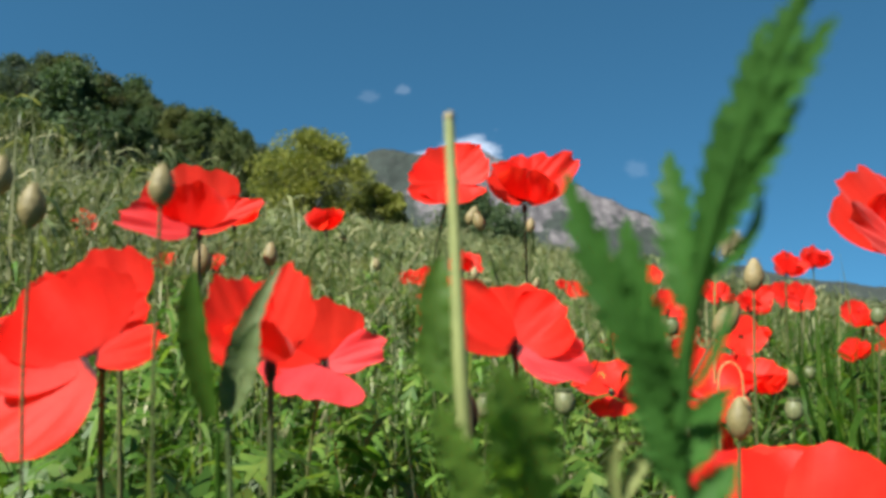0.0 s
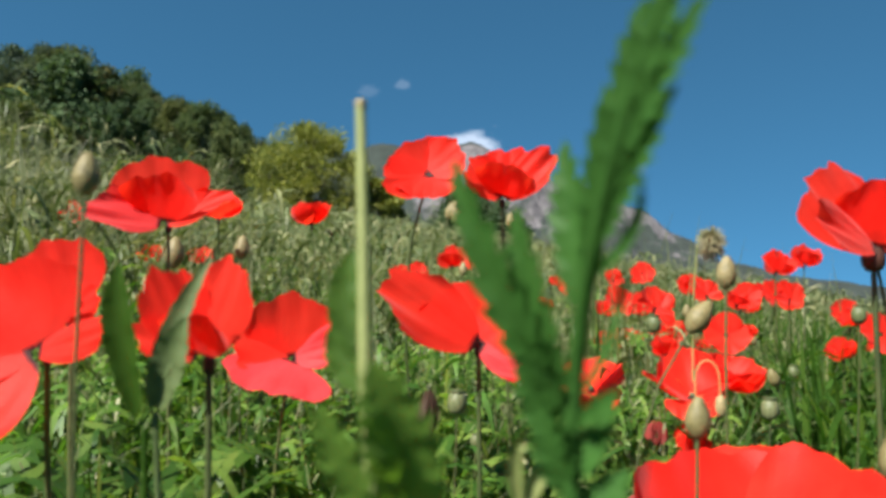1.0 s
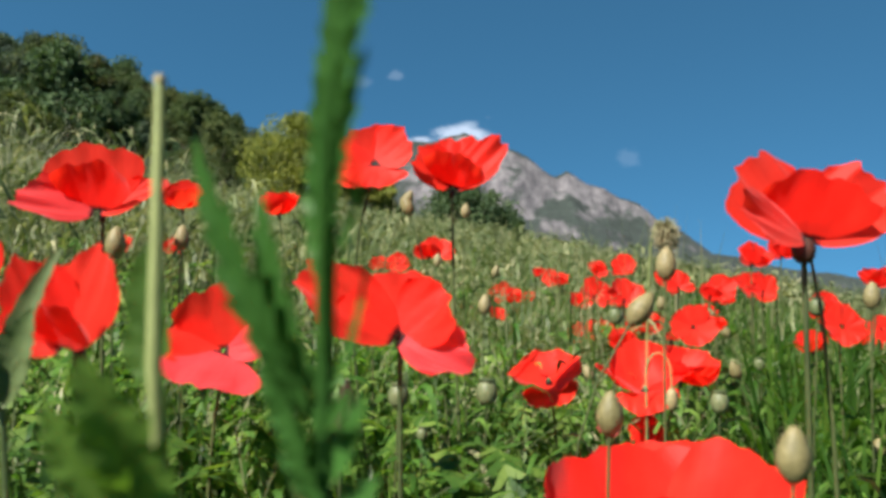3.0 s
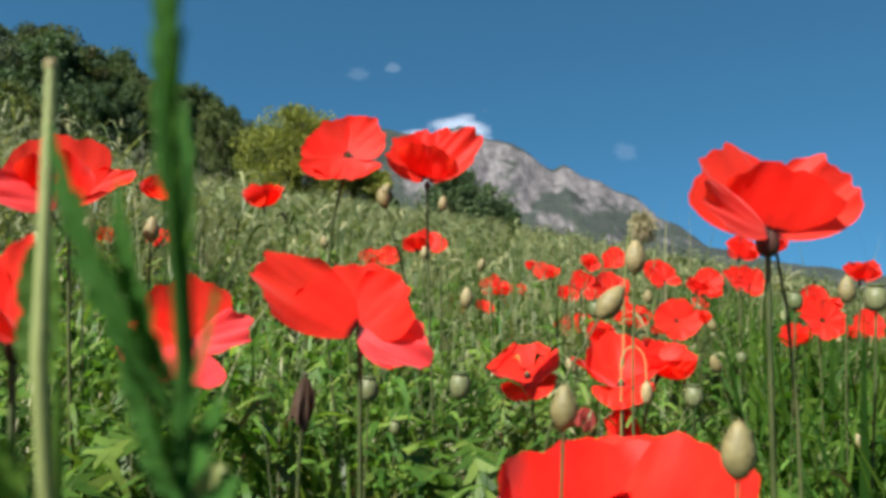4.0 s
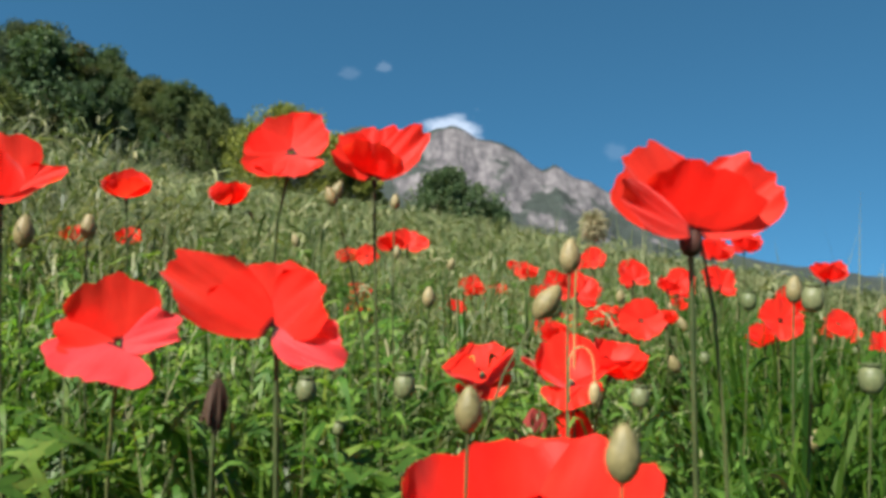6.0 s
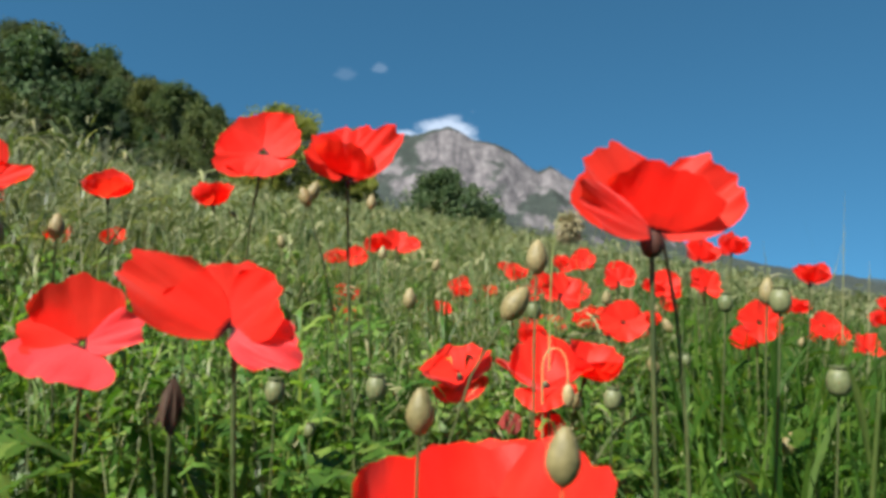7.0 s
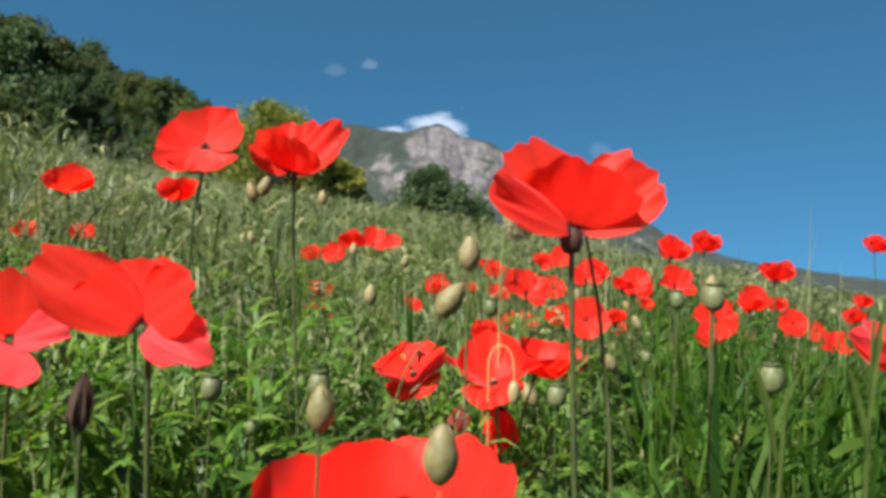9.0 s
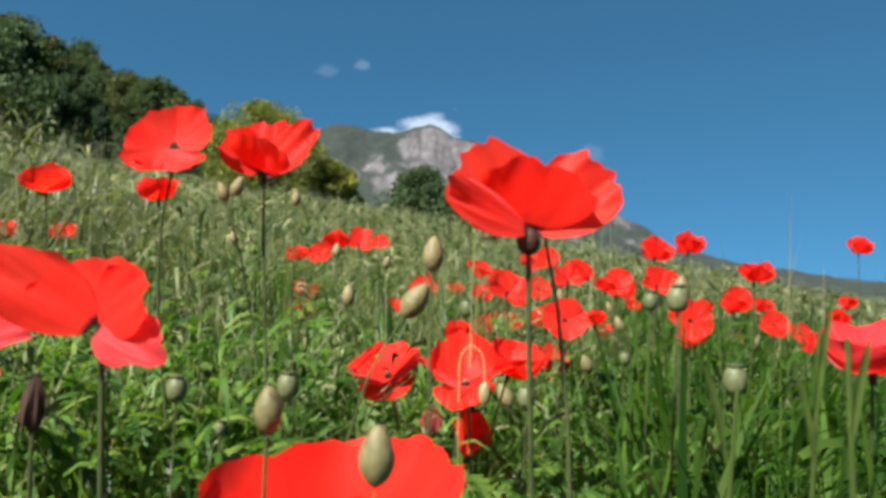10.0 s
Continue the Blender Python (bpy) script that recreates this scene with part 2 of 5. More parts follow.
def mountain_material(name, rock_a, rock_b, wood, share):
    m, nt, out = blank(name)
    tc = nt.nodes.new("ShaderNodeTexCoord")
    n1 = noise_node(nt, 0.006, 8.0, 0.68, tc.outputs["Object"])
    n2 = noise_node(nt, 0.03, 7.0, 0.7, tc.outputs["Object"])
    geo = nt.nodes.new("ShaderNodeNewGeometry")
    sep = nt.nodes.new("ShaderNodeSeparateXYZ")
    nt.links.new(geo.outputs["Normal"], sep.inputs[0])
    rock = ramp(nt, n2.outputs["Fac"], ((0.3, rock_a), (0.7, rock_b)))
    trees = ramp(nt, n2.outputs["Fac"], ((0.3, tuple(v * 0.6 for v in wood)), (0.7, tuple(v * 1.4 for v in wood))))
    k = nt.nodes.new("ShaderNodeMath")
    k.operation = "MULTIPLY_ADD"
    nt.links.new(sep.outputs["Z"], k.inputs[0])
    k.inputs[1].default_value = 0.55
    nt.links.new(n1.outputs["Fac"], k.inputs[2])
    place = nt.nodes.new("ShaderNodeSeparateXYZ")
    nt.links.new(geo.outputs["Position"], place.inputs[0])
    low = nt.nodes.new("ShaderNodeMapRange")
    low.inputs["From Min"].default_value = 520.0
    low.inputs["From Max"].default_value = 150.0
    low.inputs["To Min"].default_value = 0.0
    low.inputs["To Max"].default_value = 0.07
    nt.links.new(place.outputs["Z"], low.inputs["Value"])
    both = nt.nodes.new("ShaderNodeMath")
    nt.links.new(k.outputs[0], both.inputs[0])
    nt.links.new(low.outputs[0], both.inputs[1])
    # the western shoulder is grown over, the eastern face is bare and cracked
    west = nt.nodes.new("ShaderNodeMapRange")
    west.inputs["From Min"].default_value = -20.0
    west.inputs["From Max"].default_value = -330.0
    west.inputs["To Min"].default_value = -0.05
    west.inputs["To Max"].default_value = 0.20
    nt.links.new(place.outputs["X"], west.inputs["Value"])
    total = nt.nodes.new("ShaderNodeMath")
    nt.links.new(both.outputs[0], total.inputs[0])
    nt.links.new(west.outputs[0], total.inputs[1])
    both = total
    crack_map = nt.nodes.new("ShaderNodeMapping")
    crack_map.inputs["Scale"].default_value = (0.030, 0.012, 0.006)
    crack_map.inputs["Rotation"].default_value = (0.0, 0.35, 0.0)
    nt.links.new(tc.outputs["Object"], crack_map.inputs["Vector"])
    crack = noise_node(nt, 1.0, 6.0, 0.7, crack_map.outputs[0])
    rock = mixc(nt, 1.0, rock, ramp(nt, crack.outputs["Fac"], ((0.36, (0.30, 0.30, 0.34)), (0.52, (0.72, 0.71, 0.74)), (0.72, (1.05, 1.02, 1.06)))), "MULTIPLY")
    mask = ramp(nt, both.outputs[0], ((share, (0, 0, 0)), (share + 0.09, (1, 1, 1))))
    p = nt.nodes.new("ShaderNodeBsdfPrincipled")
    p.inputs["Roughness"].default_value = 0.95
    nt.links.new(mixc(nt, mask, rock, trees), p.inputs["Base Color"])
    nt.links.new(bump(nt, n2.outputs["Fac"], 0.9, 14.0), p.inputs["Normal"])
    nt.links.new(p.outputs[0], out.inputs["Surface"])
    return m


def cloud_material(name, full):
    m, nt, out = blank(name)
    uv = nt.nodes.new("ShaderNodeUVMap")
    uv.uv_map = "petal"
    obj = nt.nodes.new("ShaderNodeObjectInfo")
    off = nt.nodes.new("ShaderNodeVectorMath")
    off.operation = "ADD"
    sc = nt.nodes.new("ShaderNodeMath")
    sc.operation = "MULTIPLY"
    nt.links.new(obj.outputs["Random"], sc.inputs[0])
    sc.inputs[1].default_value = 40.0
    nt.links.new(uv.outputs["UV"], off.inputs[0])
    nt.links.new(sc.outputs[0], off.inputs[1])
    n = noise_node(nt, 3.2, 7.0, 0.6, off.outputs[0])
    mp = nt.nodes.new("ShaderNodeMapping")
    mp.inputs["Location"].default_value = (-1.0, -1.0, 0.0)
    mp.inputs["Scale"].default_value = (2.0, 2.0, 1.0)
    nt.links.new(uv.outputs["UV"], mp.inputs["Vector"])
    g = nt.nodes.new("ShaderNodeTexGradient")
    g.gradient_type = "SPHERICAL"
    nt.links.new(mp.outputs[0], g.inputs["Vector"])
    k = nt.nodes.new("ShaderNodeMath")
    k.operation = "MULTIPLY_ADD"
    nt.links.new(g.outputs["Fac"], k.inputs[0])
    k.inputs[1].default_value = 0.9
    nt.links.new(n.outputs["Fac"], k.inputs[2])
    a = ramp(nt, k.outputs[0], ((0.62, (0, 0, 0)), (1.25, (full, full, full))))
    # the sheet glows evenly, in place of sunlight falling on the vapour
    e = nt.nodes.new("ShaderNodeEmission")
    e.inputs["Color"].default_value = (0.44, 0.49, 0.57, 1)
    tr = nt.nodes.new("ShaderNodeBsdfTransparent")
    mx = nt.nodes.new("ShaderNodeMixShader")
    nt.links.new(a, mx.inputs["Fac"])
    nt.links.new(tr.outputs[0], mx.inputs[1])
    nt.links.new(e.outputs[0], mx.inputs[2])
    nt.links.new(mx.outputs[0], out.inputs["Surface"])
    return m

# ---- mesh helpers ----
def fast_mesh(name, verts, quads, uv=None, smooth=True):
    """A mesh from arrays of corners and of four-cornered faces."""
    v = np.asarray(verts, dtype=np.float32).reshape(-1, 3)
    f = np.asarray(quads, dtype=np.int32).reshape(-1, 4)
    me = bpy.data.meshes.new(name)
    me.vertices.add(len(v))
    me.vertices.foreach_set("co", v.ravel())
    me.loops.add(f.size)
    me.loops.foreach_set("vertex_index", f.ravel())
    me.polygons.add(len(f))
    me.polygons.foreach_set("loop_start", np.arange(0, f.size, 4, dtype=np.int32))
    if uv is not None:
        lay = me.uv_layers.new(name="petal")
        lay.data.foreach_set("uv", np.asarray(uv, dtype=np.float32).reshape(-1, 2)[f.ravel()].ravel())
    me.update(calc_edges=True)
    me.validate()
    me.polygons.foreach_set("use_smooth", np.full(len(me.polygons), smooth))
    return me


def grid_quads(nu, nv, start=0, wrap=False):
    """Faces of a grid of nv + 1 rows with nu + 1 (wrapped: nu) corners each."""
    row = nu if wrap else nu + 1
    i = np.arange(nu)
    j = (i + 1) % row
    out = []
    for k in range(nv):
        a = start + k * row
        out.append(np.stack((a + i, a + j, a + row + j, a + row + i), 1))
    return np.concatenate(out)


def part(name, mesh, material, parent, label="", at=None):
    ob = new(name, mesh)
    if not mesh.materials:
        mesh.materials.append(material)
    ob.parent = parent
    if at is not None:
        ob.matrix_local = at
    return tagged(ob, label)


def root(name, x, y, z, label, category, group=""):
    e = new(name)
    e.empty_display_size = 0.02
    e.location = (x, y, z)
    return tagged(e, label, category, group)


def tube(points, radii, sides=6):
    """Corners and faces of a round stalk along the points."""
    pts = [Vector(p) for p in points]
    vs = []
    for k, p in enumerate(pts):
        d = (pts[min(k + 1, len(pts) - 1)] - pts[max(k - 1, 0)]).normalized()
        a = d.orthogonal().normalized() if abs(d.x) > 0.9 else d.cross(Vector((1, 0, 0))).normalized()
        b = d.cross(a)
        for s in range(sides):
            w = 2 * math.pi * s / sides
            vs.append(p + (a * math.cos(w) + b * math.sin(w)) * radii[k])
    return np.array(vs), grid_quads(sides, len(pts) - 1, wrap=True)


def bezier(p0, p1, p2, p3, n):
    out = []
    for k in range(n + 1):
        s = k / n
        out.append(p0 * (1 - s) ** 3 + p1 * 3 * s * (1 - s) ** 2 + p2 * 3 * s * s * (1 - s) + p3 * s ** 3)
    return out


def join(chunks):
    """Several (corners, faces) in one."""
    vs, fs, n = [], [], 0
    for v, f in chunks:
        vs.append(np.asarray(v).reshape(-1, 3))
        fs.append(np.asarray(f) + n)
        n += len(vs[-1])
    return np.concatenate(vs), np.concatenate(fs)


# ---- ground: a slope that rises to the left and ahead ----
def ground_z(x, y):
    x, y = np.asarray(x, float), np.asarray(y, float)
    slope = -0.158 * x - 0.026 * np.maximum(x, 0) + 0.091 * y
    r = np.hypot(x, y)
    fade = np.clip((r - 55.0) / 90.0, 0, 1)
    fade = fade * fade * (3 - 2 * fade)
    wave = 0.02 * np.sin(1.9 * x + 0.7) * np.sin(1.6 * y) + 0.25 * np.sin(0.21 * x + 1) * np.sin(0.17 * y) * np.clip((r - 4) / 15, 0, 1)
    return -0.42 + (slope + wave) * (1 - fade) - 14.0 * fade


rings = np.concatenate(([0.0], np.geomspace(0.15, 4600.0, 110)))
spokes = 144
ang = np.linspace(0, 2 * math.pi, spokes, endpoint=False)
gx = (rings[:, None] * np.cos(ang)).ravel()
gy = (rings[:, None] * np.sin(ang)).ravel()
gv = np.stack((gx, gy, ground_z(gx, gy)), 1)
ground = new("ground", fast_mesh("ground", gv, grid_quads(spokes, len(rings) - 1, wrap=True)))
ground.data.materials.append(ground_material())
tagged(ground, "sloping meadow soil under grass and wild flowers", "ground", kind="structure")


# ---- the rocky mountain and the low hills far behind ----
def relief(name, x0, x1, y0, y1, nx, ny, ridge_x, ridge_h, rough, material, label):
    xs = np.linspace(x0, x1, nx)
    ys = np.linspace(y0, y1, ny)
    vs = np.zeros((ny, nx, 3))
    crest = np.interp(xs, ridge_x, ridge_h)
    mid = y0 + 0.62 * (y1 - y0)
    for j, y in enumerate(ys):
        s = (y - y0) / (mid - y0) if y < mid else (y1 - y) / (y1 - mid)
        s = min(max(s, 0.0), 1.0)
        prof = 0.65 * s + 0.35 * s ** 4
        for i, x in enumerate(xs):
            q = Vector((x, y, 0)) / rough
            n = noise.fractal(q, 0.9, 2.1, 6) * 0.5 + abs(noise.fractal(q * 0.6 + Vector((7, 3, 1)), 1.0, 2.0, 5)) * 0.6 - 0.15
            vs[j, i] = (x, y, -40 + (crest[i] + 40) * prof * (1 + 0.55 * n * (1.03 - s)) + 34 * n * s)
    ob = new(name, fast_mesh(name, vs, grid_quads(nx - 1, ny - 1)))
    ob.data.materials.append(material)
    return tagged(ob, label, "mountain", kind="structure")


# distance haze put into base colours: faint blue in darker rock, stronger in hill
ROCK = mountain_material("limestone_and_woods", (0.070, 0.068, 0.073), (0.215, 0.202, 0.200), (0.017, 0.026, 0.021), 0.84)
WOODS = mountain_material("hazed_wooded_hill", (0.037, 0.052, 0.060), (0.060, 0.075, 0.082), (0.022, 0.041, 0.048), 0.30)
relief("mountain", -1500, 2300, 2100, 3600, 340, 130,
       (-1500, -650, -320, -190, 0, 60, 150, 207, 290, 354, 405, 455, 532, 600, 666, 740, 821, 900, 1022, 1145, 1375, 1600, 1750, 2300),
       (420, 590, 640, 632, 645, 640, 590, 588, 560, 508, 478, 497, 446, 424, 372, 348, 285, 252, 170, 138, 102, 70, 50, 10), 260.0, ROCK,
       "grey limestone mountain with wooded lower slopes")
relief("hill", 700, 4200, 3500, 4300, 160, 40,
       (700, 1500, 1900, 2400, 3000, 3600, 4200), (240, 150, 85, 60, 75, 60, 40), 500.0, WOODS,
       "low wooded hill with distance haze in its blue-green colour")

CLOUD = cloud_material("cloud_vapour", 0.48)
WISP = cloud_material("thin_cloud_vapour", 0.05)
PUFF = cloud_material("small_cloud_vapour", 0.085)


def cloud(x, z, w, h, material, name="cloud"):
    y = 4400.0
    v = np.array([(x - w, y, z - h), (x + w, y, z - h), (x + w, y, z + h), (x - w, y, z + h)])
    ob = new(name, fast_mesh(name, v, [(0, 1, 2, 3)], [(0, 0), (1, 0), (1, 1), (0, 1)]))
    ob.data.materials.append(material)
    ob.visible_shadow = False
    tagged(ob, "small white cloud in a clear blue sky", "cloud", kind="structure")


cloud(60, 930, 210, 115, CLOUD)
cloud(-190, 885, 150, 55, CLOUD)
cloud(-330, 1290, 62, 44, PUFF)
cloud(-530, 1255, 90, 46, WISP)
cloud(1010, 800, 90, 70, WISP)


# ---- trees ----
def tree(name, x, y, height, spread, material, seed, label, low=0.15, clumps=64, leaf=0.085, pointed=0.0):
    rng = np.random.default_rng(seed)
    z = float(ground_z(x, y)) - 0.05
    top = root(name, x, y, z, label, "tree", "trees on the slope")
    limbs = []
    lean = rng.normal(0, 0.05, 2)
    axis = [Vector((lean[0] * s * height, lean[1] * s * height, s * height * 0.85)) for s in np.linspace(0, 1, 7)]
    limbs.append(tube(axis, [height * 0.028 * (1 - 0.85 * s) for s in np.linspace(0, 1, 7)], 7))
    chunks = []
    n = clumps
    for k in range(n):
        s = low + (1 - low) * (k + rng.random()) / n
        t = (s - low) / (1 - low)
        wide = spread * (math.sin(math.pi * min(1, 0.18 + 0.80 * t)) ** 0.7 * (1 - pointed) + (1 - t) * pointed)
        a = rng.random() * 6.283
        r = wide * math.sqrt(rng.random()) * 1.0
        c = np.array((math.cos(a) * r + lean[0] * s * height, math.sin(a) * r + lean[1] * s * height, s * height * 0.95))
        root_at = Vector((lean[0] * s * height, lean[1] * s * height, max(0.1, s * 0.7) * height * 0.8))
        tip = Vector(c)
        midp = (root_at + tip) / 2 + Vector((0, 0, 0.08 * height))
        if k % 2 == 0:
            limbs.append(tube([root_at, midp, tip], [height * 0.010, height * 0.007, height * 0.002], 5))
        m = 210
        size = spread * rng.uniform(0.16, 0.32)
        d = rng.normal(size=(m, 3))
        d /= np.linalg.norm(d, axis=1)[:, None]
        p = c + d * size * (rng.random((m, 1)) ** 0.45) * np.array((1, 1, 0.8))
        u = rng.normal(size=(m, 3))
        u /= np.linalg.norm(u, axis=1)[:, None]
        w = np.cross(u, rng.normal(size=(m, 3)))
        w /= np.linalg.norm(w, axis=1)[:, None]
        ls = leaf * rng.uniform(0.6, 1.3, (m, 1))
        q = np.stack((p - u * ls, p + w * ls * 0.55, p + u * ls, p - w * ls * 0.55), 1)
        chunks.append((q, np.arange(m * 4).reshape(-1, 4)))
    part("trunk", fast_mesh("trunk", *join(limbs)), BARK, top, "brown trunk with limbs")
    part("crown", fast_mesh("crown", *join(chunks), smooth=False), material, top, "leafy crown")
    return top


def again(tree_ob, x, y, turn, size, slim=1.0):
    m = Matrix.Translation((x, y, float(ground_z(x, y)) - 0.05)) @ Matrix.Rotation(turn, 4, "Z") @ Matrix.Diagonal((size * slim, size * slim, size, 1))
    return copy_thing(tree_ob, m)


DARK = "dark green broadleaf tree on the wooded slope"
oak = tree("tree", -23.5, 38, 7.0, 2.7, OAK, 11, DARK, low=0.06)
tall = tree("tree", -18.6, 39, 6.9, 1.7, OAK, 12, "tall narrow dark green tree on the wooded slope", pointed=0.5, low=0.06)
ash = tree("tree", -14.0, 41, 5.6, 2.2, ASH, 13, "green broadleaf tree among darker trees", low=0.06)
scrub = tree("tree", -20.0, 34, 3.6, 2.2, ASH, 14, "low green tree at the foot of the wood", low=0.05)
small = tree("tree", -11.2, 44, 4.6, 1.9, OAK, 15, "small dark green tree at the wood's edge", low=0.08)
rng = np.random.default_rng(5)


def skyline(side):
    """How high the tops of the wood stand, as a share of their distance."""
    return float(np.interp(side, (-0.85, -0.555, -0.456, -0.334, -0.246, -0.20), (0.385, 0.362, 0.320, 0.278, 0.230, 0.185)))


heights = {oak: 7.0, tall: 6.9, ash: 5.6, scrub: 3.6, small: 4.6}
for k in range(180):
    s = k / 179
    depth = 38 + 40 * rng.random()
    side = -0.84 + 0.62 * s + rng.normal(0, 0.014)
    k2 = (oak, tall, ash, tall, scrub, small, ash)[int(rng.integers(0, 7))]
    tall_now = (skyline(side) - 0.091 + 0.158 * side) * depth * (rng.uniform(0.86, 1.06) if k % 5 < 3 else rng.uniform(0.4, 0.8))
    again(k2, side * depth, depth, rng.random() * 6.28, tall_now / heights[k2], rng.uniform(0.55, 0.85))
tree("bush", -5.4, 27.0, 3.7, 2.2, LIME, 21, "sunlit yellow-green bush at the edge of the meadow", low=0.0, clumps=110, leaf=0.06)
tree("bush", -2.9, 28.5, 2.2, 1.2, LIME, 22, "small yellow-green bush beside a larger one", low=0.0, clumps=70, leaf=0.06)
tree("bush", 0.35, 20.0, 1.9, 1.35, ASH, 23, "dark green bush in the meadow", low=0.0, clumps=70, leaf=0.05)
tree("bush", 1.3, 22.0, 1.3, 0.9, ASH, 24, "low dark green bush in the meadow", low=0.0, clumps=50, leaf=0.05)


# ---- grass and herbs: too many to count ----
def scatter(rng, n, r0, r1, half, power=1.0):
    """n places between two distances, within half degrees of straight ahead."""
    r = (r0 ** (2 * power) + (r1 ** (2 * power) - r0 ** (2 * power)) * rng.random(n)) ** (0.5 / power)
    a = np.radians(rng.uniform(-half, half, n))
    return 0.06 + np.sin(a) * r, np.cos(a) * r - 0.02


def blades(rng, x, y, height, width, lean, segs=5, teeth=0.0, bow=1.0):
    """Curved, tapering blades that stand on the ground."""
    n = len(x)
    face = rng.random(n) * 6.283
    way = rng.random(n) * 6.283
    z = ground_z(x, y) - 0.01
    out = np.zeros((n, segs + 1, 2, 3))
    for k in range(segs + 1):
        s = k / segs
        off = lean * height * s ** 2
        cx = x + np.cos(way) * off
        cy = y + np.sin(way) * off
        cz = z + height * (s - bow * 0.35 * np.minimum(lean, 1.5) * s ** 3)
        w = width * 0.5 * ((0.55 + 0.9 * s) * (1 - s ** 2.2) + 0.03)
        if teeth:
            w = w * (1 + teeth * (1 if k % 2 else -1))
        for e, sg in ((0, -1), (1, 1)):
            out[:, k, e, 0] = cx + np.cos(face) * w * sg
            out[:, k, e, 1] = cy + np.sin(face) * w * sg
            out[:, k, e, 2] = cz
    one = grid_quads(1, segs)
    f = (np.arange(n)[:, None, None] * (2 * (segs + 1)) + one[None]).reshape(-1, 4)
    return out.reshape(-1, 3), f


def patch(x, y):
    """Clumps of taller and shorter growth, 0 to 1."""
    a = np.sin(7.1 * x + 1.3 * np.sin(5.3 * y)) * np.sin(6.3 * y + 1.7 * np.sin(4.1 * x + 2))
    b = np.sin(1.7 * x + 0.9 * np.sin(1.3 * y) + 1) * np.sin(1.5 * y + 1.1 * np.sin(1.1 * x))
    c = np.sin(17.3 * x + 2.1 * np.sin(9.1 * y)) * np.sin(15.7 * y + 1.9 * np.sin(11.3 * x + 1))
    return 0.5 + 0.20 * a + 0.14 * b + 0.16 * c


def lobed_leaves(rng, x, y, z, length, pairs=5):
    """Feathered leaves that arch out from their stalks: a rib with lobes to both sides."""
    n = len(x)
    way = rng.random(n) * 6.283
    rise = rng.uniform(0.1, 1.0, n)
    dirx, diry = np.cos(way), np.sin(way)
    def rib(s):
        return np.stack((x + dirx * length * s, y + diry * length * s, z + length * (rise * s - 1.05 * s * s)), 1)
    side = np.stack((-diry, dirx, rng.uniform(-0.35, 0.35, n)), 1)
    out = []
    steps = 5
    for k in range(steps):
        a, b = rib(k / steps), rib((k + 1) / steps)
        wa = side * (length * 0.055 * (1.2 - k / steps))[:, None]
        wb = side * (length * 0.055 * (1.2 - (k + 1) / steps))[:, None]
        out.append(np.stack((a - wa, a + wa, b + wb, b - wb), 1))
    for k in range(pairs):
        s = 0.22 + 0.72 * k / (pairs - 1)
        ln = length * (0.34 - 0.22 * abs(s - 0.45) / 0.5)
        for sg in (-1, 1):
            a, b = rib(s - 0.07), rib(s + 0.07)
            tip = rib(min(s + 0.16, 1.08)) + side * (sg * ln * rng.uniform(0.75, 1.2, n))[:, None]
            tip[:, 2] += length * rng.uniform(-0.06, 0.10, n)
            m1 = (b * 0.45 + tip * 0.55) + (b - a) * 0.35
            out.append(np.stack((a, tip, m1, b), 1))
    q = np.stack(out, 1)
    return q.reshape(-1, 3), np.arange(n * len(out) * 4).reshape(-1, 4)


def spine_many(x, y, z, way, lean, height, s):
    off = lean * height * s ** 2.5
    return np.stack((x + np.cos(way) * off, y + np.sin(way) * off, z + height * (s - 0.25 * lean * s ** 4)), 1)


def leafy_stems(rng, x, y, height, leaf, width, count, first=0.35):
    """Thin stems with narrow leaflets that arch over to all sides."""
    n = len(x)
    way = rng.random(n) * 6.283
    lean = np.abs(rng.normal(0.3, 0.25, n))
    z = ground_z(x, y)
    out = [blades(rng, x, y, height, width * 0.6, lean, 4)]
    for g in range(count):
        s = first + (1.02 - first) * (g + rng.random(n)) / count
        c = spine_many(x, y, z, way, lean, height, np.minimum(s, 1.0))
        a = rng.random(n) * 6.283
        ln = leaf * rng.uniform(0.5, 1.4, n)
        rise, drop = rng.uniform(0.3, 1.3, n), rng.uniform(0.5, 1.9, n)
        q = np.zeros((n, 5, 2, 3))
        for k in range(5):
            v = k / 4
            reach = ln * v * (1 - 0.18 * v)
            w = width * 0.5 * ((0.5 + 1.1 * v) * (1 - v ** 2) + 0.04)
            for e, sg in ((0, -1), (1, 1)):
                q[:, k, e, 0] = c[:, 0] + np.cos(a) * reach - np.sin(a) * w * sg
                q[:, k, e, 1] = c[:, 1] + np.sin(a) * reach + np.cos(a) * w * sg
                q[:, k, e, 2] = c[:, 2] + ln * (rise * v - drop * v * v) + w * sg * 0.5
        out.append((q.reshape(-1, 3), (np.arange(n)[:, None, None] * 10 + grid_quads(1, 4)[None]).reshape(-1, 4)))
    return join(out)


def stuff(name, chunks, material, label, category):
    ob = new(name, fast_mesh(name, *join(chunks)))
    ob.data.materials.append(material)
    return tagged(ob, label, category, kind="stuff")


def open_side(rng, x, y, share):
    """Thins out the pale growth on the side where the slope falls away."""
    return (x < 0.06 + 0.27 * y) | (y > 6.0) | (y < 0.3) | (rng.random(len(x)) < share)


def clear_of_camera(x, y, gap=0.10):
    """Keeps a lane free along the camera's slide."""
    return (y > gap + 0.03) | (x < -0.12) | (x > 0.27) | (y < -0.12)


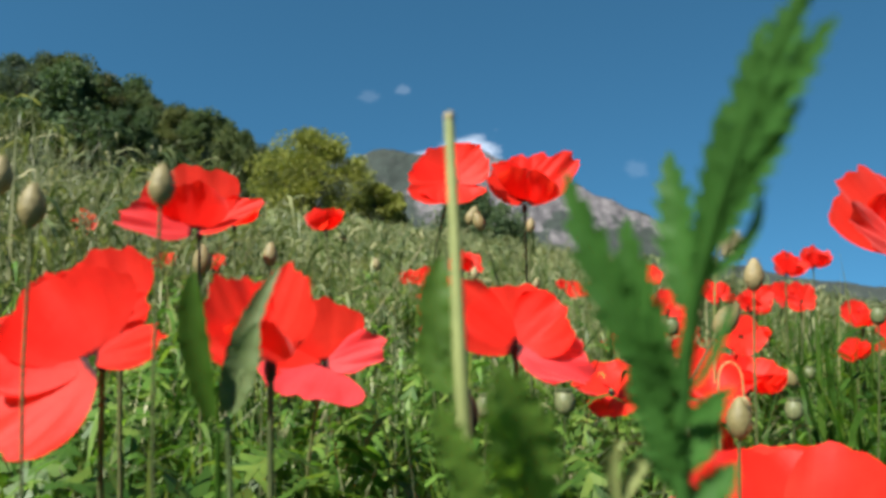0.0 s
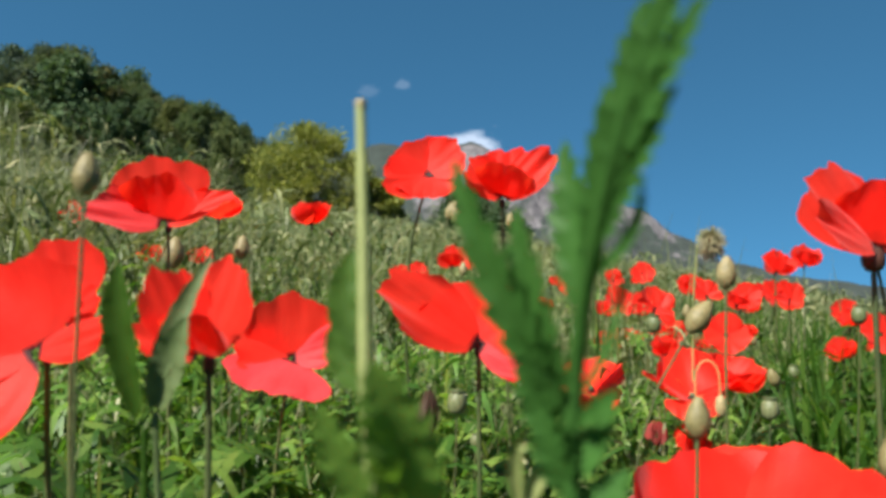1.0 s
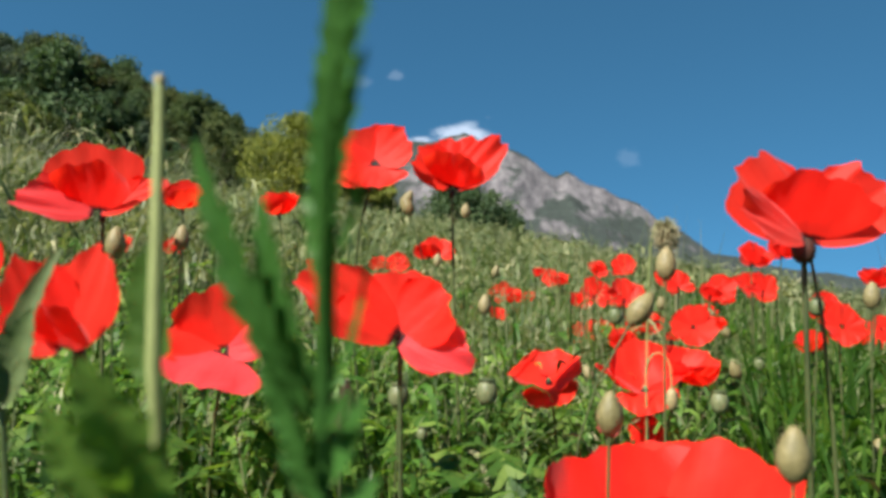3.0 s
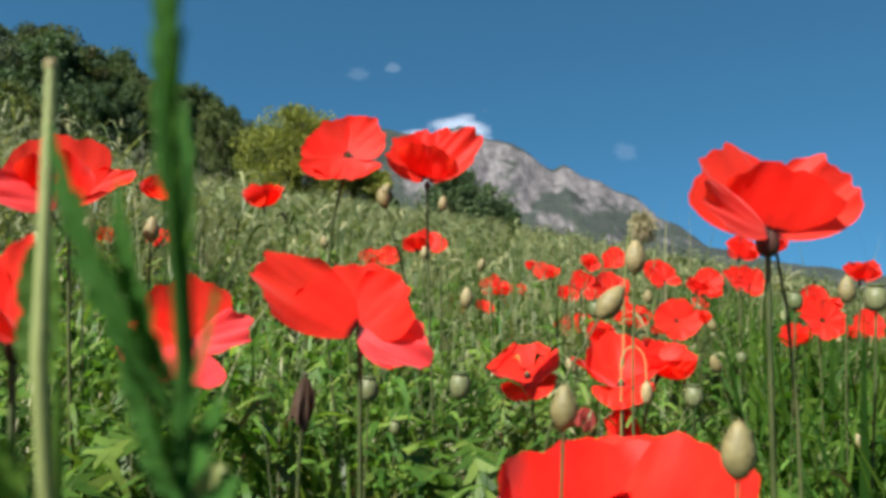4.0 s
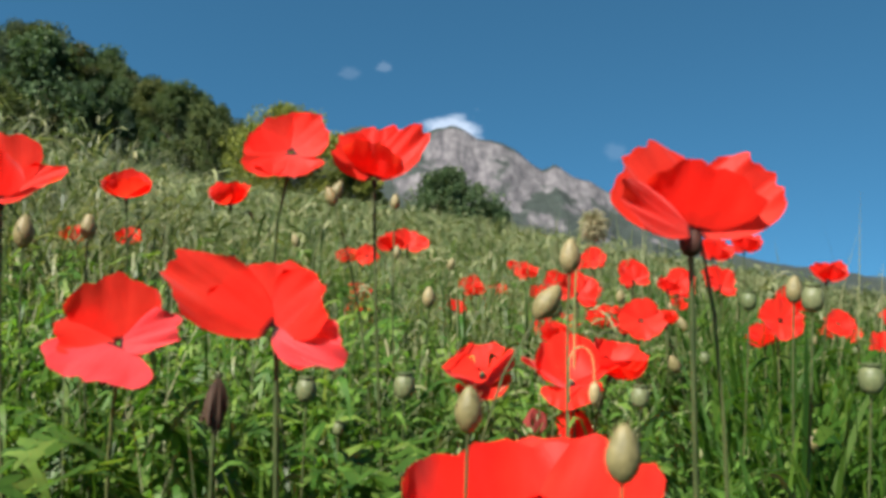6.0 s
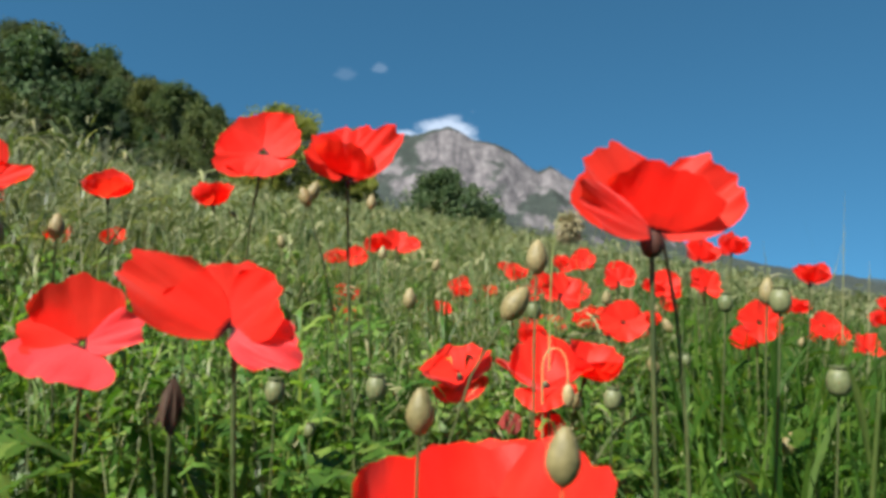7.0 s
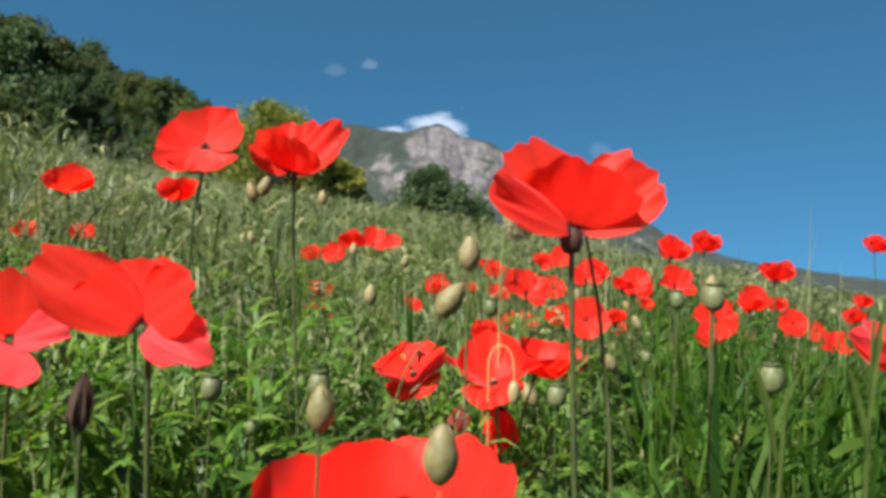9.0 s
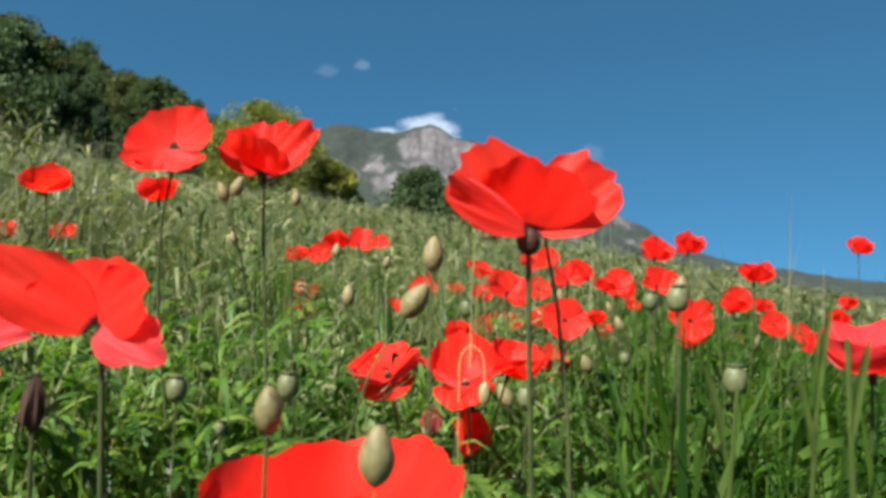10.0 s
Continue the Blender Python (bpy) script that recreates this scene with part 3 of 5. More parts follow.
rng = np.random.default_rng(31)
x, y = scatter(rng, 6500, 0.10, 1.15, 50, 0.75)
ok = clear_of_camera(x, y)
x, y = x[ok], y[ok]
m = len(x)
lower = np.where(open_side(np.random.default_rng(32), x - 0.05, y, 0.4), 1.0, 0.45)
stuff("near_grass", [blades(rng, x, y, lower * (0.15 + 0.16 * rng.random(m) ** 1.4) * (0.60 + 0.75 * patch(x, y)), 0.0044 * rng.uniform(0.5, 1.8, m), np.abs(rng.normal(0.35, 0.4, m)), 6)], NEARGRASS,
      "deep green grass blades round the nearest poppies", "grass")
chunks = []
for n, r0, r1, half, h0, h1, wd, sg in ((30000, 1.0, 3.2, 46, 0.16, 0.38, 0.0042, 5),
                                        (40000, 3.0, 9.0, 44, 0.18, 0.42, 0.009, 4), (9000, 0.1, 1.6, 180, 0.14, 0.30, 0.005, 4), (44000, 1.4, 7.0, 180, 0.16, 0.36, 0.011, 3)):
    x, y = scatter(rng, n, r0, r1, half, 0.75)
    ok = clear_of_camera(x, y) & (open_side(rng, x, y, 0.22) if half < 90 else True)
    x, y = x[ok], y[ok]
    m = len(x)
    chunks.append(blades(rng, x, y, (h0 + (h1 - h0) * rng.random(m) ** 1.4) * (0.60 + 0.75 * patch(x, y)), wd * rng.uniform(0.6, 1.6, m), np.abs(rng.normal(0.35, 0.4, m)), sg))
stuff("grass", chunks, GRASS, "dense green meadow grass among the poppies", "grass")

# a darker, taller stand where the slope falls away
x = rng.uniform(0.17, 0.85, 2300)
y = 0.28 + 0.75 * rng.random(2300)
ok = x > 0.17 + 0.32 * (y - 0.2)
x, y = x[ok], y[ok]
tall_stand = [blades(rng, x, y, rng.uniform(0.24, 0.43, len(x)), 0.0062 * rng.uniform(0.5, 1.7, len(x)), np.abs(rng.normal(0.46, 0.35, len(x))), 7)]
x = rng.uniform(0.20, 1.05, 560)
y = 0.52 + 0.65 * rng.random(560)
ok = x > 0.15 + 0.32 * (y - 0.2)
x, y = x[ok], y[ok]
m = len(x)
tall_stand.append(leafy_stems(rng, x, y, rng.uniform(0.20, 0.36, m), 0.055, 0.0085 * rng.uniform(0.6, 1.4, m), 9))
x = rng.uniform(0.30, 1.6, 3600)
y = 0.80 + 1.1 * rng.random(3600)
ok = x > 0.10 + 0.33 * y
x, y = x[ok], y[ok]
tall_stand.append(blades(rng, x, y, rng.uniform(0.24, 0.42, len(x)), 0.0095 * rng.uniform(0.5, 1.7, len(x)), np.abs(rng.normal(0.4, 0.3, len(x))), 7))
x, y = scatter(rng, 9000, 1.5, 5.0, 42, 0.8)
ok = x > 0.27 * y
x, y = x[ok], y[ok]
tall_stand.append(blades(rng, x, y, rng.uniform(0.24, 0.40, len(x)), 0.013 * rng.uniform(0.5, 1.6, len(x)) * (0.4 + 0.3 * y), np.abs(rng.normal(0.4, 0.3, len(x))), 6))
x, y = scatter(rng, 520, 0.7, 2.6, 40, 0.8)
tall_stand.append(blades(rng, x, y, rng.uniform(0.24, 0.36, len(x)), 0.010 * rng.uniform(0.6, 1.5, len(x)), np.abs(rng.normal(0.2, 0.2, len(x))), 7))
stuff("tall_grass", tall_stand, DEEPGRASS, "tall dark green grass beside the poppies", "grass")

chunks = []
for n, r0, r1, half, h0, h1, wd in ((3800, 0.12, 1.0, 50, 0.14, 0.30, 0.011), (3800, 0.12, 1.0, 50, 0.10, 0.30, 0.006), (6500, 0.9, 2.6, 46, 0.16, 0.34, 0.016), (5000, 2.4, 6.0, 44, 0.18, 0.36, 0.024)):
    x, y = scatter(rng, n, r0, r1, half, 0.8)
    ok = clear_of_camera(x, y, 0.14)
    x, y = x[ok], y[ok]
    m = len(x)
    chunks.append(blades(rng, x, y, rng.uniform(h0, h1, m), wd * rng.uniform(0.5, 1.5, m), np.abs(rng.normal(0.7, 0.5, m)), 10, 0.34))
for n, r0, r1, half, l0, l1, top in ((3600, 0.16, 1.0, 50, 0.020, 0.050, 0.27), (3600, 0.9, 2.4, 46, 0.05, 0.10, 0.29)):
    x, y = scatter(rng, n, r0, r1, half, 0.8)
    ok = clear_of_camera(x, y, 0.17)
    x, y = x[ok], y[ok]
    m = len(x)
    hz = ground_z(x, y) + top * rng.uniform(0.25, 1.0, m) * (0.6 + 0.6 * patch(x, y))
    chunks.append(lobed_leaves(rng, x, y, hz, rng.uniform(l0, l1, m)))
stuff("foliage", chunks, HERB, "toothed green poppy leaves low in the meadow", "foliage")


def seed_heads(rng, x, y, height, size, lean, grains):
    """Thin stalks that end in loose heads of small grains."""
    n = len(x)
    way = rng.random(n) * 6.283
    z = ground_z(x, y)
    st = np.zeros((n, 5, 2, 3))
    for k in range(5):
        c = spine_many(x, y, z, way, lean, height, k / 4)
        w = size * 0.09 * (1.2 - 0.8 * k / 4)
        for e, sg in ((0, -1), (1, 1)):
            st[:, k, e] = c
            st[:, k, e, 0] += w * sg
    parts_ = [(st.reshape(-1, 3), (np.arange(n)[:, None, None] * 10 + grid_quads(1, 4)[None]).reshape(-1, 4))]
    for g in range(grains):
        s = 0.68 + 0.34 * (g + rng.random(n)) / grains
        i = np.minimum(s, 1.0)
        c = spine_many(x, y, z, way, lean, height, i)
        a = rng.random(n) * 6.283
        out = np.stack((np.cos(a), np.sin(a), rng.uniform(0.3, 1.4, n)), 1)
        out /= np.linalg.norm(out, axis=1)[:, None]
        ln = (size * rng.uniform(0.7, 1.5, n))[:, None]
        sidew = np.stack((-np.sin(a), np.cos(a), np.zeros(n)), 1) * size[:, None] * 0.10
        base = c + out * ln * 0.15
        q4 = np.stack((base, base + out * ln * 0.5 + sidew, base + out * ln, base + out * ln * 0.5 - sidew), 1)
        parts_.append((q4.reshape(-1, 3), np.arange(n * 4).reshape(-1, 4)))
    return join(parts_)


chunks = []
for n, r0, r1, half, h0, h1, sz in ((260, 0.45, 1.0, 46, 0.26, 0.36, 0.008), (4800, 0.9, 3.5, 44, 0.22, 0.38, 0.010),
                                    (8000, 3.4, 11.0, 42, 0.28, 0.50, 0.019)):
    x, y = scatter(rng, n, r0, r1, half, 0.75)
    ok = open_side(rng, x, y, 0.2)
    x, y = x[ok], y[ok]
    m = len(x)
    chunks.append(seed_heads(rng, x, y, rng.uniform(h0, h1, m) * (0.66 + 0.6 * patch(x, y)), sz * rng.uniform(0.7, 1.3, m), np.abs(rng.normal(0.35, 0.3, m)), 9))
# thin pale stems that bend among the leaves
x, y = scatter(rng, 9000, 1.0, 5.0, 44, 0.8)
ok = open_side(rng, x, y, 0.2)
x, y = x[ok], y[ok]
chunks.append(blades(rng, x, y, rng.uniform(0.2, 0.38, len(x)) * (0.6 + 0.7 * patch(x, y)), 0.0035 * (0.5 + 0.5 * y) * rng.uniform(0.5, 1.4, len(x)), np.abs(rng.normal(0.7, 0.5, len(x))), 6))
x, y = scatter(rng, 520, 0.3, 1.3, 48, 0.8)
ok = clear_of_camera(x, y, 0.2)
x, y = x[ok], y[ok]
chunks.append(blades(rng, x, y, rng.uniform(0.2, 0.36, len(x)), 0.0018 * rng.uniform(0.6, 1.5, len(x)), np.abs(rng.normal(0.5, 0.45, len(x))), 8))
stuff("seeding_grass", chunks, STRAW, "pale seeding grass with loose feathery heads", "grass")

# long blades bent over one another in the middle of the field
bent = []
for n, r0, r1, wd in ((1600, 0.9, 1.8, 0.0040), (2600, 1.6, 3.6, 0.0062), (2600, 3.2, 7.5, 0.0115)):
    x, y = scatter(rng, n, r0, r1, 44, 0.8)
    m = len(x)
    bent.append(blades(rng, x, y, rng.uniform(0.25, 0.40, m) * (1.0 + 0.12 * np.clip(x / y, 0, 0.5)) * (0.70 + 0.5 * patch(x, y)), wd * rng.uniform(0.5, 1.5, m), rng.uniform(0.3, 0.95, m), 9))
# a few thin stalks that overtop the rest towards the open side
x, y = scatter(rng, 260, 1.1, 3.0, 40, 0.8)
ok = x > 0.16 * y
x, y = x[ok], y[ok]
bent.append(blades(rng, x, y, rng.uniform(0.42, 0.60, len(x)), 0.0032 * rng.uniform(0.6, 1.4, len(x)) * (0.5 + 0.5 * y), np.abs(rng.normal(0.12, 0.15, len(x))), 8))
stuff("bent_grass", bent, BENT, "long pale grass blades bent over in the wind", "grass")

# tangled herbs between the grass, pale where the sun catches them
chunks = []
for n, r0, r1, h0, h1, lf, wd in ((900, 0.65, 1.3, 0.19, 0.29, 0.040, 0.0038), (2800, 1.1, 2.6, 0.20, 0.33, 0.050, 0.0055), (3600, 2.4, 6.0, 0.24, 0.40, 0.075, 0.0105), (3000, 5.5, 13.0, 0.30, 0.50, 0.13, 0.022)):
    x, y = scatter(rng, n, r0, r1, 44, 0.8)
    ok = open_side(rng, x, y, 0.25)
    x, y = x[ok], y[ok]
    m = len(x)
    chunks.append(leafy_stems(rng, x, y, rng.uniform(h0, h1, m) * (0.68 + 0.55 * patch(x, y)), lf, wd * rng.uniform(0.6, 1.3, m), 8))
x, y = scatter(rng, 1500, 1.1, 3.2, 40, 0.8)
ok = x < -0.20 * y
x, y = x[ok], y[ok]
m = len(x)
chunks.append(leafy_stems(rng, x, y, rng.uniform(0.34, 0.50, m) * (0.85 + 0.35 * np.clip((-x / y - 0.2) / 0.35, 0, 1)), 0.065, 0.0058 * rng.uniform(0.6, 1.3, m), 11))
# the same tangle, coarser, all round
for n, r0, r1, lf, wd in ((5000, 0.35, 2.2, 0.055, 0.0065), (14000, 1.8, 8.0, 0.095, 0.014)):
    x, y = scatter(rng, n, r0, r1, 180, 0.8)
    ok = clear_of_camera(x, y, 0.2) & (np.abs(np.arctan2(x - 0.06, y + 0.02)) > 0.75)
    x, y = x[ok], y[ok]
    chunks.append(leafy_stems(rng, x, y, rng.uniform(0.20, 0.36, len(x)), lf, wd * rng.uniform(0.6, 1.3, len(x)), 6))
stuff("meadow_herbs", chunks, TANGLE, "tangled grey-green meadow herbs with narrow arching leaflets", "foliage")
x, y = scatter(rng, 1500, 0.30, 1.0, 48, 0.8)
ok = clear_of_camera(x, y, 0.2)
x, y = x[ok], y[ok]
m = len(x)
lower = np.where(open_side(np.random.default_rng(33), x - 0.05, y, 0.5), 1.0, 0.45)
stuff("near_herbs", [leafy_stems(rng, x, y, lower * rng.uniform(0.20, 0.33, m) * (0.7 + 0.5 * patch(x, y)), 0.034, 0.0042 * rng.uniform(0.6, 1.4, m), 8)], HERB,
      "fresh green meadow herbs with narrow arching leaflets", "foliage")

# broad leaves close by
chunks = []
x, y = scatter(rng, 1100, 0.34, 1.2, 46, 0.8)
chunks.append(blades(rng, x, y, rng.uniform(0.18, 0.33, len(x)), 0.011 * rng.uniform(0.6, 1.3, len(x)), np.abs(rng.normal(0.25, 0.25, len(x))), 9, 0.16))
x, y = scatter(rng, 260, 0.40, 1.3, 46, 0.8)
m = len(x)
chunks.append(lobed_leaves(rng, x, y, ground_z(x, y) + 0.24 * rng.uniform(0.4, 1.05, m), rng.uniform(0.05, 0.08, m), 6))
x, y = scatter(rng, 700, 0.20, 0.62, 50, 0.8)
ok = clear_of_camera(x, y, 0.17)
x, y = x[ok], y[ok]
m = len(x)
chunks.append(lobed_leaves(rng, x, y, ground_z(x, y) + rng.uniform(0.15, 0.285, m), rng.uniform(0.030, 0.062, m), 7))
stuff("broad_foliage", chunks, BROAD, "broad deep green leaves between the poppy stems", "foliage")

# a taller stand towards the wood
x, y = scatter(rng, 2400, 1.15, 2.6, 42, 0.8)
ok = x < -0.24 * y
x, y = x[ok], y[ok]
m = len(x)
up = 0.88 + 0.36 * np.clip((-x / y - 0.22) / 0.35, 0, 1)
close = [seed_heads(rng, x, y, up * rng.uniform(0.30, 0.47, m), 0.013 * rng.uniform(0.7, 1.3, m), np.abs(rng.normal(0.5, 0.35, m)), 11),
         blades(rng, x + 0.01, y, up * rng.uniform(0.28, 0.48, m), 0.006 * rng.uniform(0.6, 1.5, m), np.minimum(np.abs(rng.normal(0.45, 0.35, m)), 0.9), 7)]
x, y = scatter(rng, 3000, 1.6, 6.0, 36, 0.8)
ok = x < -0.32 * y
x, y = x[ok], y[ok]
stuff("tall_pale_grass", close, BENT, "tall pale grass standing up before the wood", "grass")
stuff("tall_seeding_grass", [seed_heads(rng, x, y, rng.uniform(0.36, 0.60, len(x)), 0.017 * rng.uniform(0.7, 1.3, len(x)), np.abs(rng.normal(0.4, 0.3, len(x))), 9)], REED, "tall grey-green seeding grass below the wood", "grass")

chunks = []
for n, r0, r1, h0, h1, wd in ((30000, 8.0, 22.0, 0.22, 0.50, 0.035), (36000, 20.0, 62.0, 0.25, 0.55, 0.09)):
    x, y = scatter(rng, n, r0, r1, 43, 0.8)
    m = len(x)
    chunks.append(blades(rng, x, y, (h0 + (h1 - h0) * rng.random(m) ** 1.6) * (0.55 + 0.9 * patch(x * 0.25, y * 0.25)), wd * rng.uniform(0.4, 1.3, m), np.abs(rng.normal(0.4, 0.4, m)), 3))
x, y = scatter(rng, 30000, 6.5, 42.0, 180, 0.8)
chunks.append(blades(rng, x, y, rng.uniform(0.22, 0.5, len(x)), 0.075 * rng.uniform(0.6, 1.5, len(x)), np.abs(rng.normal(0.3, 0.35, len(x))), 3))
stuff("hillside_grass", chunks, FARGRASS, "grey-green grass covering the slope", "grass")


# ---- poppies ----
def petal_mesh(az, e0, e1, length, half, ruffle, seed, nu=14, nv=9, curl=0.10, blunt=0.40, wrap=0.95):
    """One broad rounded petal: it leaves the receptacle at e0 degrees, ends at e1 and wraps round the cup."""
    r = random.Random(seed)
    ph = [r.uniform(0, 6.28) for _ in range(7)]
    u = np.linspace(-1, 1, nu + 1)
    v = np.linspace(0, 1, nv + 1)
    rim = length * (1 - blunt * np.abs(u) ** 2.3) * (1 + 0.035 * np.sin(4 * u + ph[0]) + 0.035 * np.sin(9 * u + ph[1]) + 0.026 * np.sin(19 * u + ph[4]))
    wrap = length * wrap
    broad = length * 0.78 * half / 62.0
    out, tan = np.array((math.cos(math.radians(az)), math.sin(math.radians(az)), 0)), np.array((-math.sin(math.radians(az)), math.cos(math.radians(az)), 0))
    up = np.array((0, 0, 1.0))
    vs = np.zeros((nv + 1, nu + 1, 3))
    rad, h = np.zeros(nu + 1), np.zeros(nu + 1)
    for k, s in enumerate(v):
        phi = np.radians(e0 + (e1 - e0) * s) + curl * u ** 2 * s
        if k:
            rad = rad + rim / nv * np.cos(phi)
            h = h + rim / nv * np.sin(phi)
        wide = broad * (0.10 + 0.90 * math.sin(min(s * 1.25, 1.0) * math.pi / 2) ** 0.8)
        across = u * wide / wrap
        wave = ruffle * length * s ** 1.6 * (np.sin(3.0 * u + ph[2]) + 0.55 * np.sin(7.0 * u + ph[3] + 2.5 * s) + 0.22 * np.sin(13 * u + ph[5] - 2 * s) + 0.07 * np.sin(26 * u + ph[6]))
        inward = wrap * (1 - np.cos(across))
        rr = rad + 0.0012 - inward * (0.55 + 0.45 * np.sin(np.clip(phi, 0, 1.57))) - wave * np.sin(phi)
        hh = h + wave * np.cos(phi) + inward * 0.30 * np.cos(phi)
        vs[k] = rr[:, None] * out + (wrap * np.sin(across))[:, None] * tan + hh[:, None] * up
    uu, vv = np.meshgrid((u + 1) / 2, v)
    return fast_mesh("petal", vs, grid_quads(nu, nv), np.stack((uu, vv), 2))


def stalk(head, foot, axis, thick, n=9):
    """A stem from its foot on the ground to the head, which it meets along the axis."""
    tall = (head - foot).length
    bow = foot + Vector((0, 0, tall * 0.45))
    near = head - axis * tall * 0.28
    pts = bezier(Vector((0, 0, 0)), bow - foot, near - foot, head - foot, n)
    return fast_mesh("stem", *tube(pts, [thick * (1.25 - 0.35 * k / n) for k in range(n + 1)], 6))


def ball(rx, rz, z0=0.0, sides=10, rows=8, sharp=1.0, ribs=0.0):
    """An egg-shaped body, upright, from z0 to z0 + 2 rz."""
    vs = []
    for k in range(rows + 1):
        a = math.pi * k / rows
        for s in range(sides):
            w = 2 * math.pi * s / sides
            r = rx * max(math.sin(a), 0.04) ** sharp * (1 + ribs * math.cos(w * sides / 2))
            vs.append((r * math.cos(w), r * math.sin(w), z0 + rz * (1 - math.cos(a))))
    return np.array(vs), grid_quads(sides, rows, wrap=True)


def stamens(size, seed):
    """A ring of dark threads with their anthers."""
    r = np.random.default_rng(seed)
    chunks = []
    for k in range(46):
        a = r.random() * 6.283
        ln = size * r.uniform(0.035, 0.065)
        el = r.uniform(0.5, 1.2)
        tip = Vector((math.cos(a) * math.cos(el), math.sin(a) * math.cos(el), math.sin(el))) * ln
        chunks.append(tube([tip * 0.25, tip], [size * 0.003, size * 0.002], 3))
        v, f = ball(size * 0.008, size * 0.011, 0, 4, 3)
        chunks.append((v + np.array(tip), f))
    return fast_mesh("stamens", *join(chunks))


poppies = 0


def poppy(x, y, z, size, axis=(0, 0, 1), petals=None, spin=20.0, open_=28.0, ruffle=0.05, label="", dx=0.0, dy=0.02, fine=True, thick=0.0010, lift=0.20, bulb=0.032, blunt=0.40, wrap=1.05, skin=None):
    """A poppy whose bloom is centred on x, y, z and is size across; petals: rows of azimuth, first and last slope, length, half width."""
    global poppies
    poppies += 1
    r = random.Random(poppies)
    ax = Vector(axis).normalized()
    c = Vector((x, y, z))
    head = c - ax * size * lift
    fx, fy = x + dx - ax.x * 0.05, y + dy - ax.y * 0.05
    foot = Vector((fx, fy, float(ground_z(fx, fy)) - 0.01))
    top = root("poppy", *foot, label or "red poppy in bloom on a thin hairy stem", "poppy", "poppies in the meadow")
    turn = Vector((0, 0, 1)).rotation_difference(ax).to_matrix().to_4x4()
    at = Matrix.Translation(head - foot) @ turn
    if petals is None:
        petals = [(spin + 90 * k + r.uniform(-9, 9), open_ * (0.5 if k % 2 else 0.8) + r.uniform(-8, 8), open_ * 1.7 + r.uniform(-22, 22),
                   r.uniform(0.92, 1.06), r.uniform(62, 72)) for k in range(4)]
    nu, nv = (20, 12) if fine else (10, 6)
    for k, (az, e0, e1, ln, half) in enumerate(petals):
        part("petal", petal_mesh(az, e0, e1, size * 0.56 * ln, half, ruffle, poppies * 10 + k, nu, nv, blunt=blunt, wrap=wrap), skin or PETAL, top,
             at=at @ Matrix.Translation((0, 0, 0.0006 * (k % 2))))
    if fine:
        part("stamen_ring", stamens(size, poppies), STAMEN, top, "ring of dark stamens", at)
    v, f = ball(size * 0.032, size * 0.05, 0, 10, 6, 0.7, 0.06)
    part("ovary", fast_mesh("ovary", v, f), POD, top, "green ribbed ovary", at)
    v, f = ball(size * bulb, size * 0.075, -size * 0.13, 8, 5, 0.8)
    part("receptacle", fast_mesh("receptacle", v, f), CALYX, top, "dark reddish-brown receptacle", at)
    part("stem", stalk(head - ax * size * 0.06, foot, ax, thick if fine else 0.0013), STEM, top, "thin green hairy stem")
    return top


def fan_petal(way, face, length, width, cup, ruffle, seed, nu=22, nv=13, blunt=0.34):
    """One fan-shaped petal that grows along way, shows its inside towards face and bends towards it by cup."""
    r = random.Random(seed)
    ph = [r.uniform(0, 6.28) for _ in range(8)]
    d = Vector(way).normalized()
    side = d.cross(Vector(face)).normalized()
    nrm = side.cross(d)
    d, side, nrm = np.array(d), np.array(side), np.array(nrm)
    u = np.linspace(-1, 1, nu + 1)
    rim = length * (1 - blunt * np.abs(u) ** 2.4) * (1 + 0.035 * np.sin(3.6 * u + ph[0]) + 0.04 * np.sin(8 * u + ph[1]) + 0.025 * np.sin(17 * u + ph[2]))
    vs = np.zeros((nv + 1, nu + 1, 3))
    v = np.linspace(0, 1, nv + 1)
    for k, q in enumerate(v):
        open_w = 0.5 * width * (0.24 + 0.76 * math.sin(min(q * 1.18, 1.0) * math.pi / 2) ** 0.75)
        wave = ruffle * length * q ** 1.5 * (np.sin(2.7 * u + ph[3]) + 0.6 * np.sin(6.5 * u + ph[4] + 2.2 * q) + 0.28 * np.sin(12 * u + ph[5] - 2 * q) + 0.10 * np.sin(25 * u + ph[6]))
        along = rim * (q - 0.10 * abs(cup) * q ** 3)
        off = cup * length * (q ** 2) * 0.22 + 0.07 * width * u ** 2 * q * (0.6 + 0.4 * math.sin(ph[7])) + wave
        vs[k] = along[:, None] * d + (u * open_w)[:, None] * side + off[:, None] * nrm
    uu, vv = np.meshgrid((u + 1) / 2, v)
    return fast_mesh("petal", vs, grid_quads(nu, nv), np.stack((uu, vv), 2))


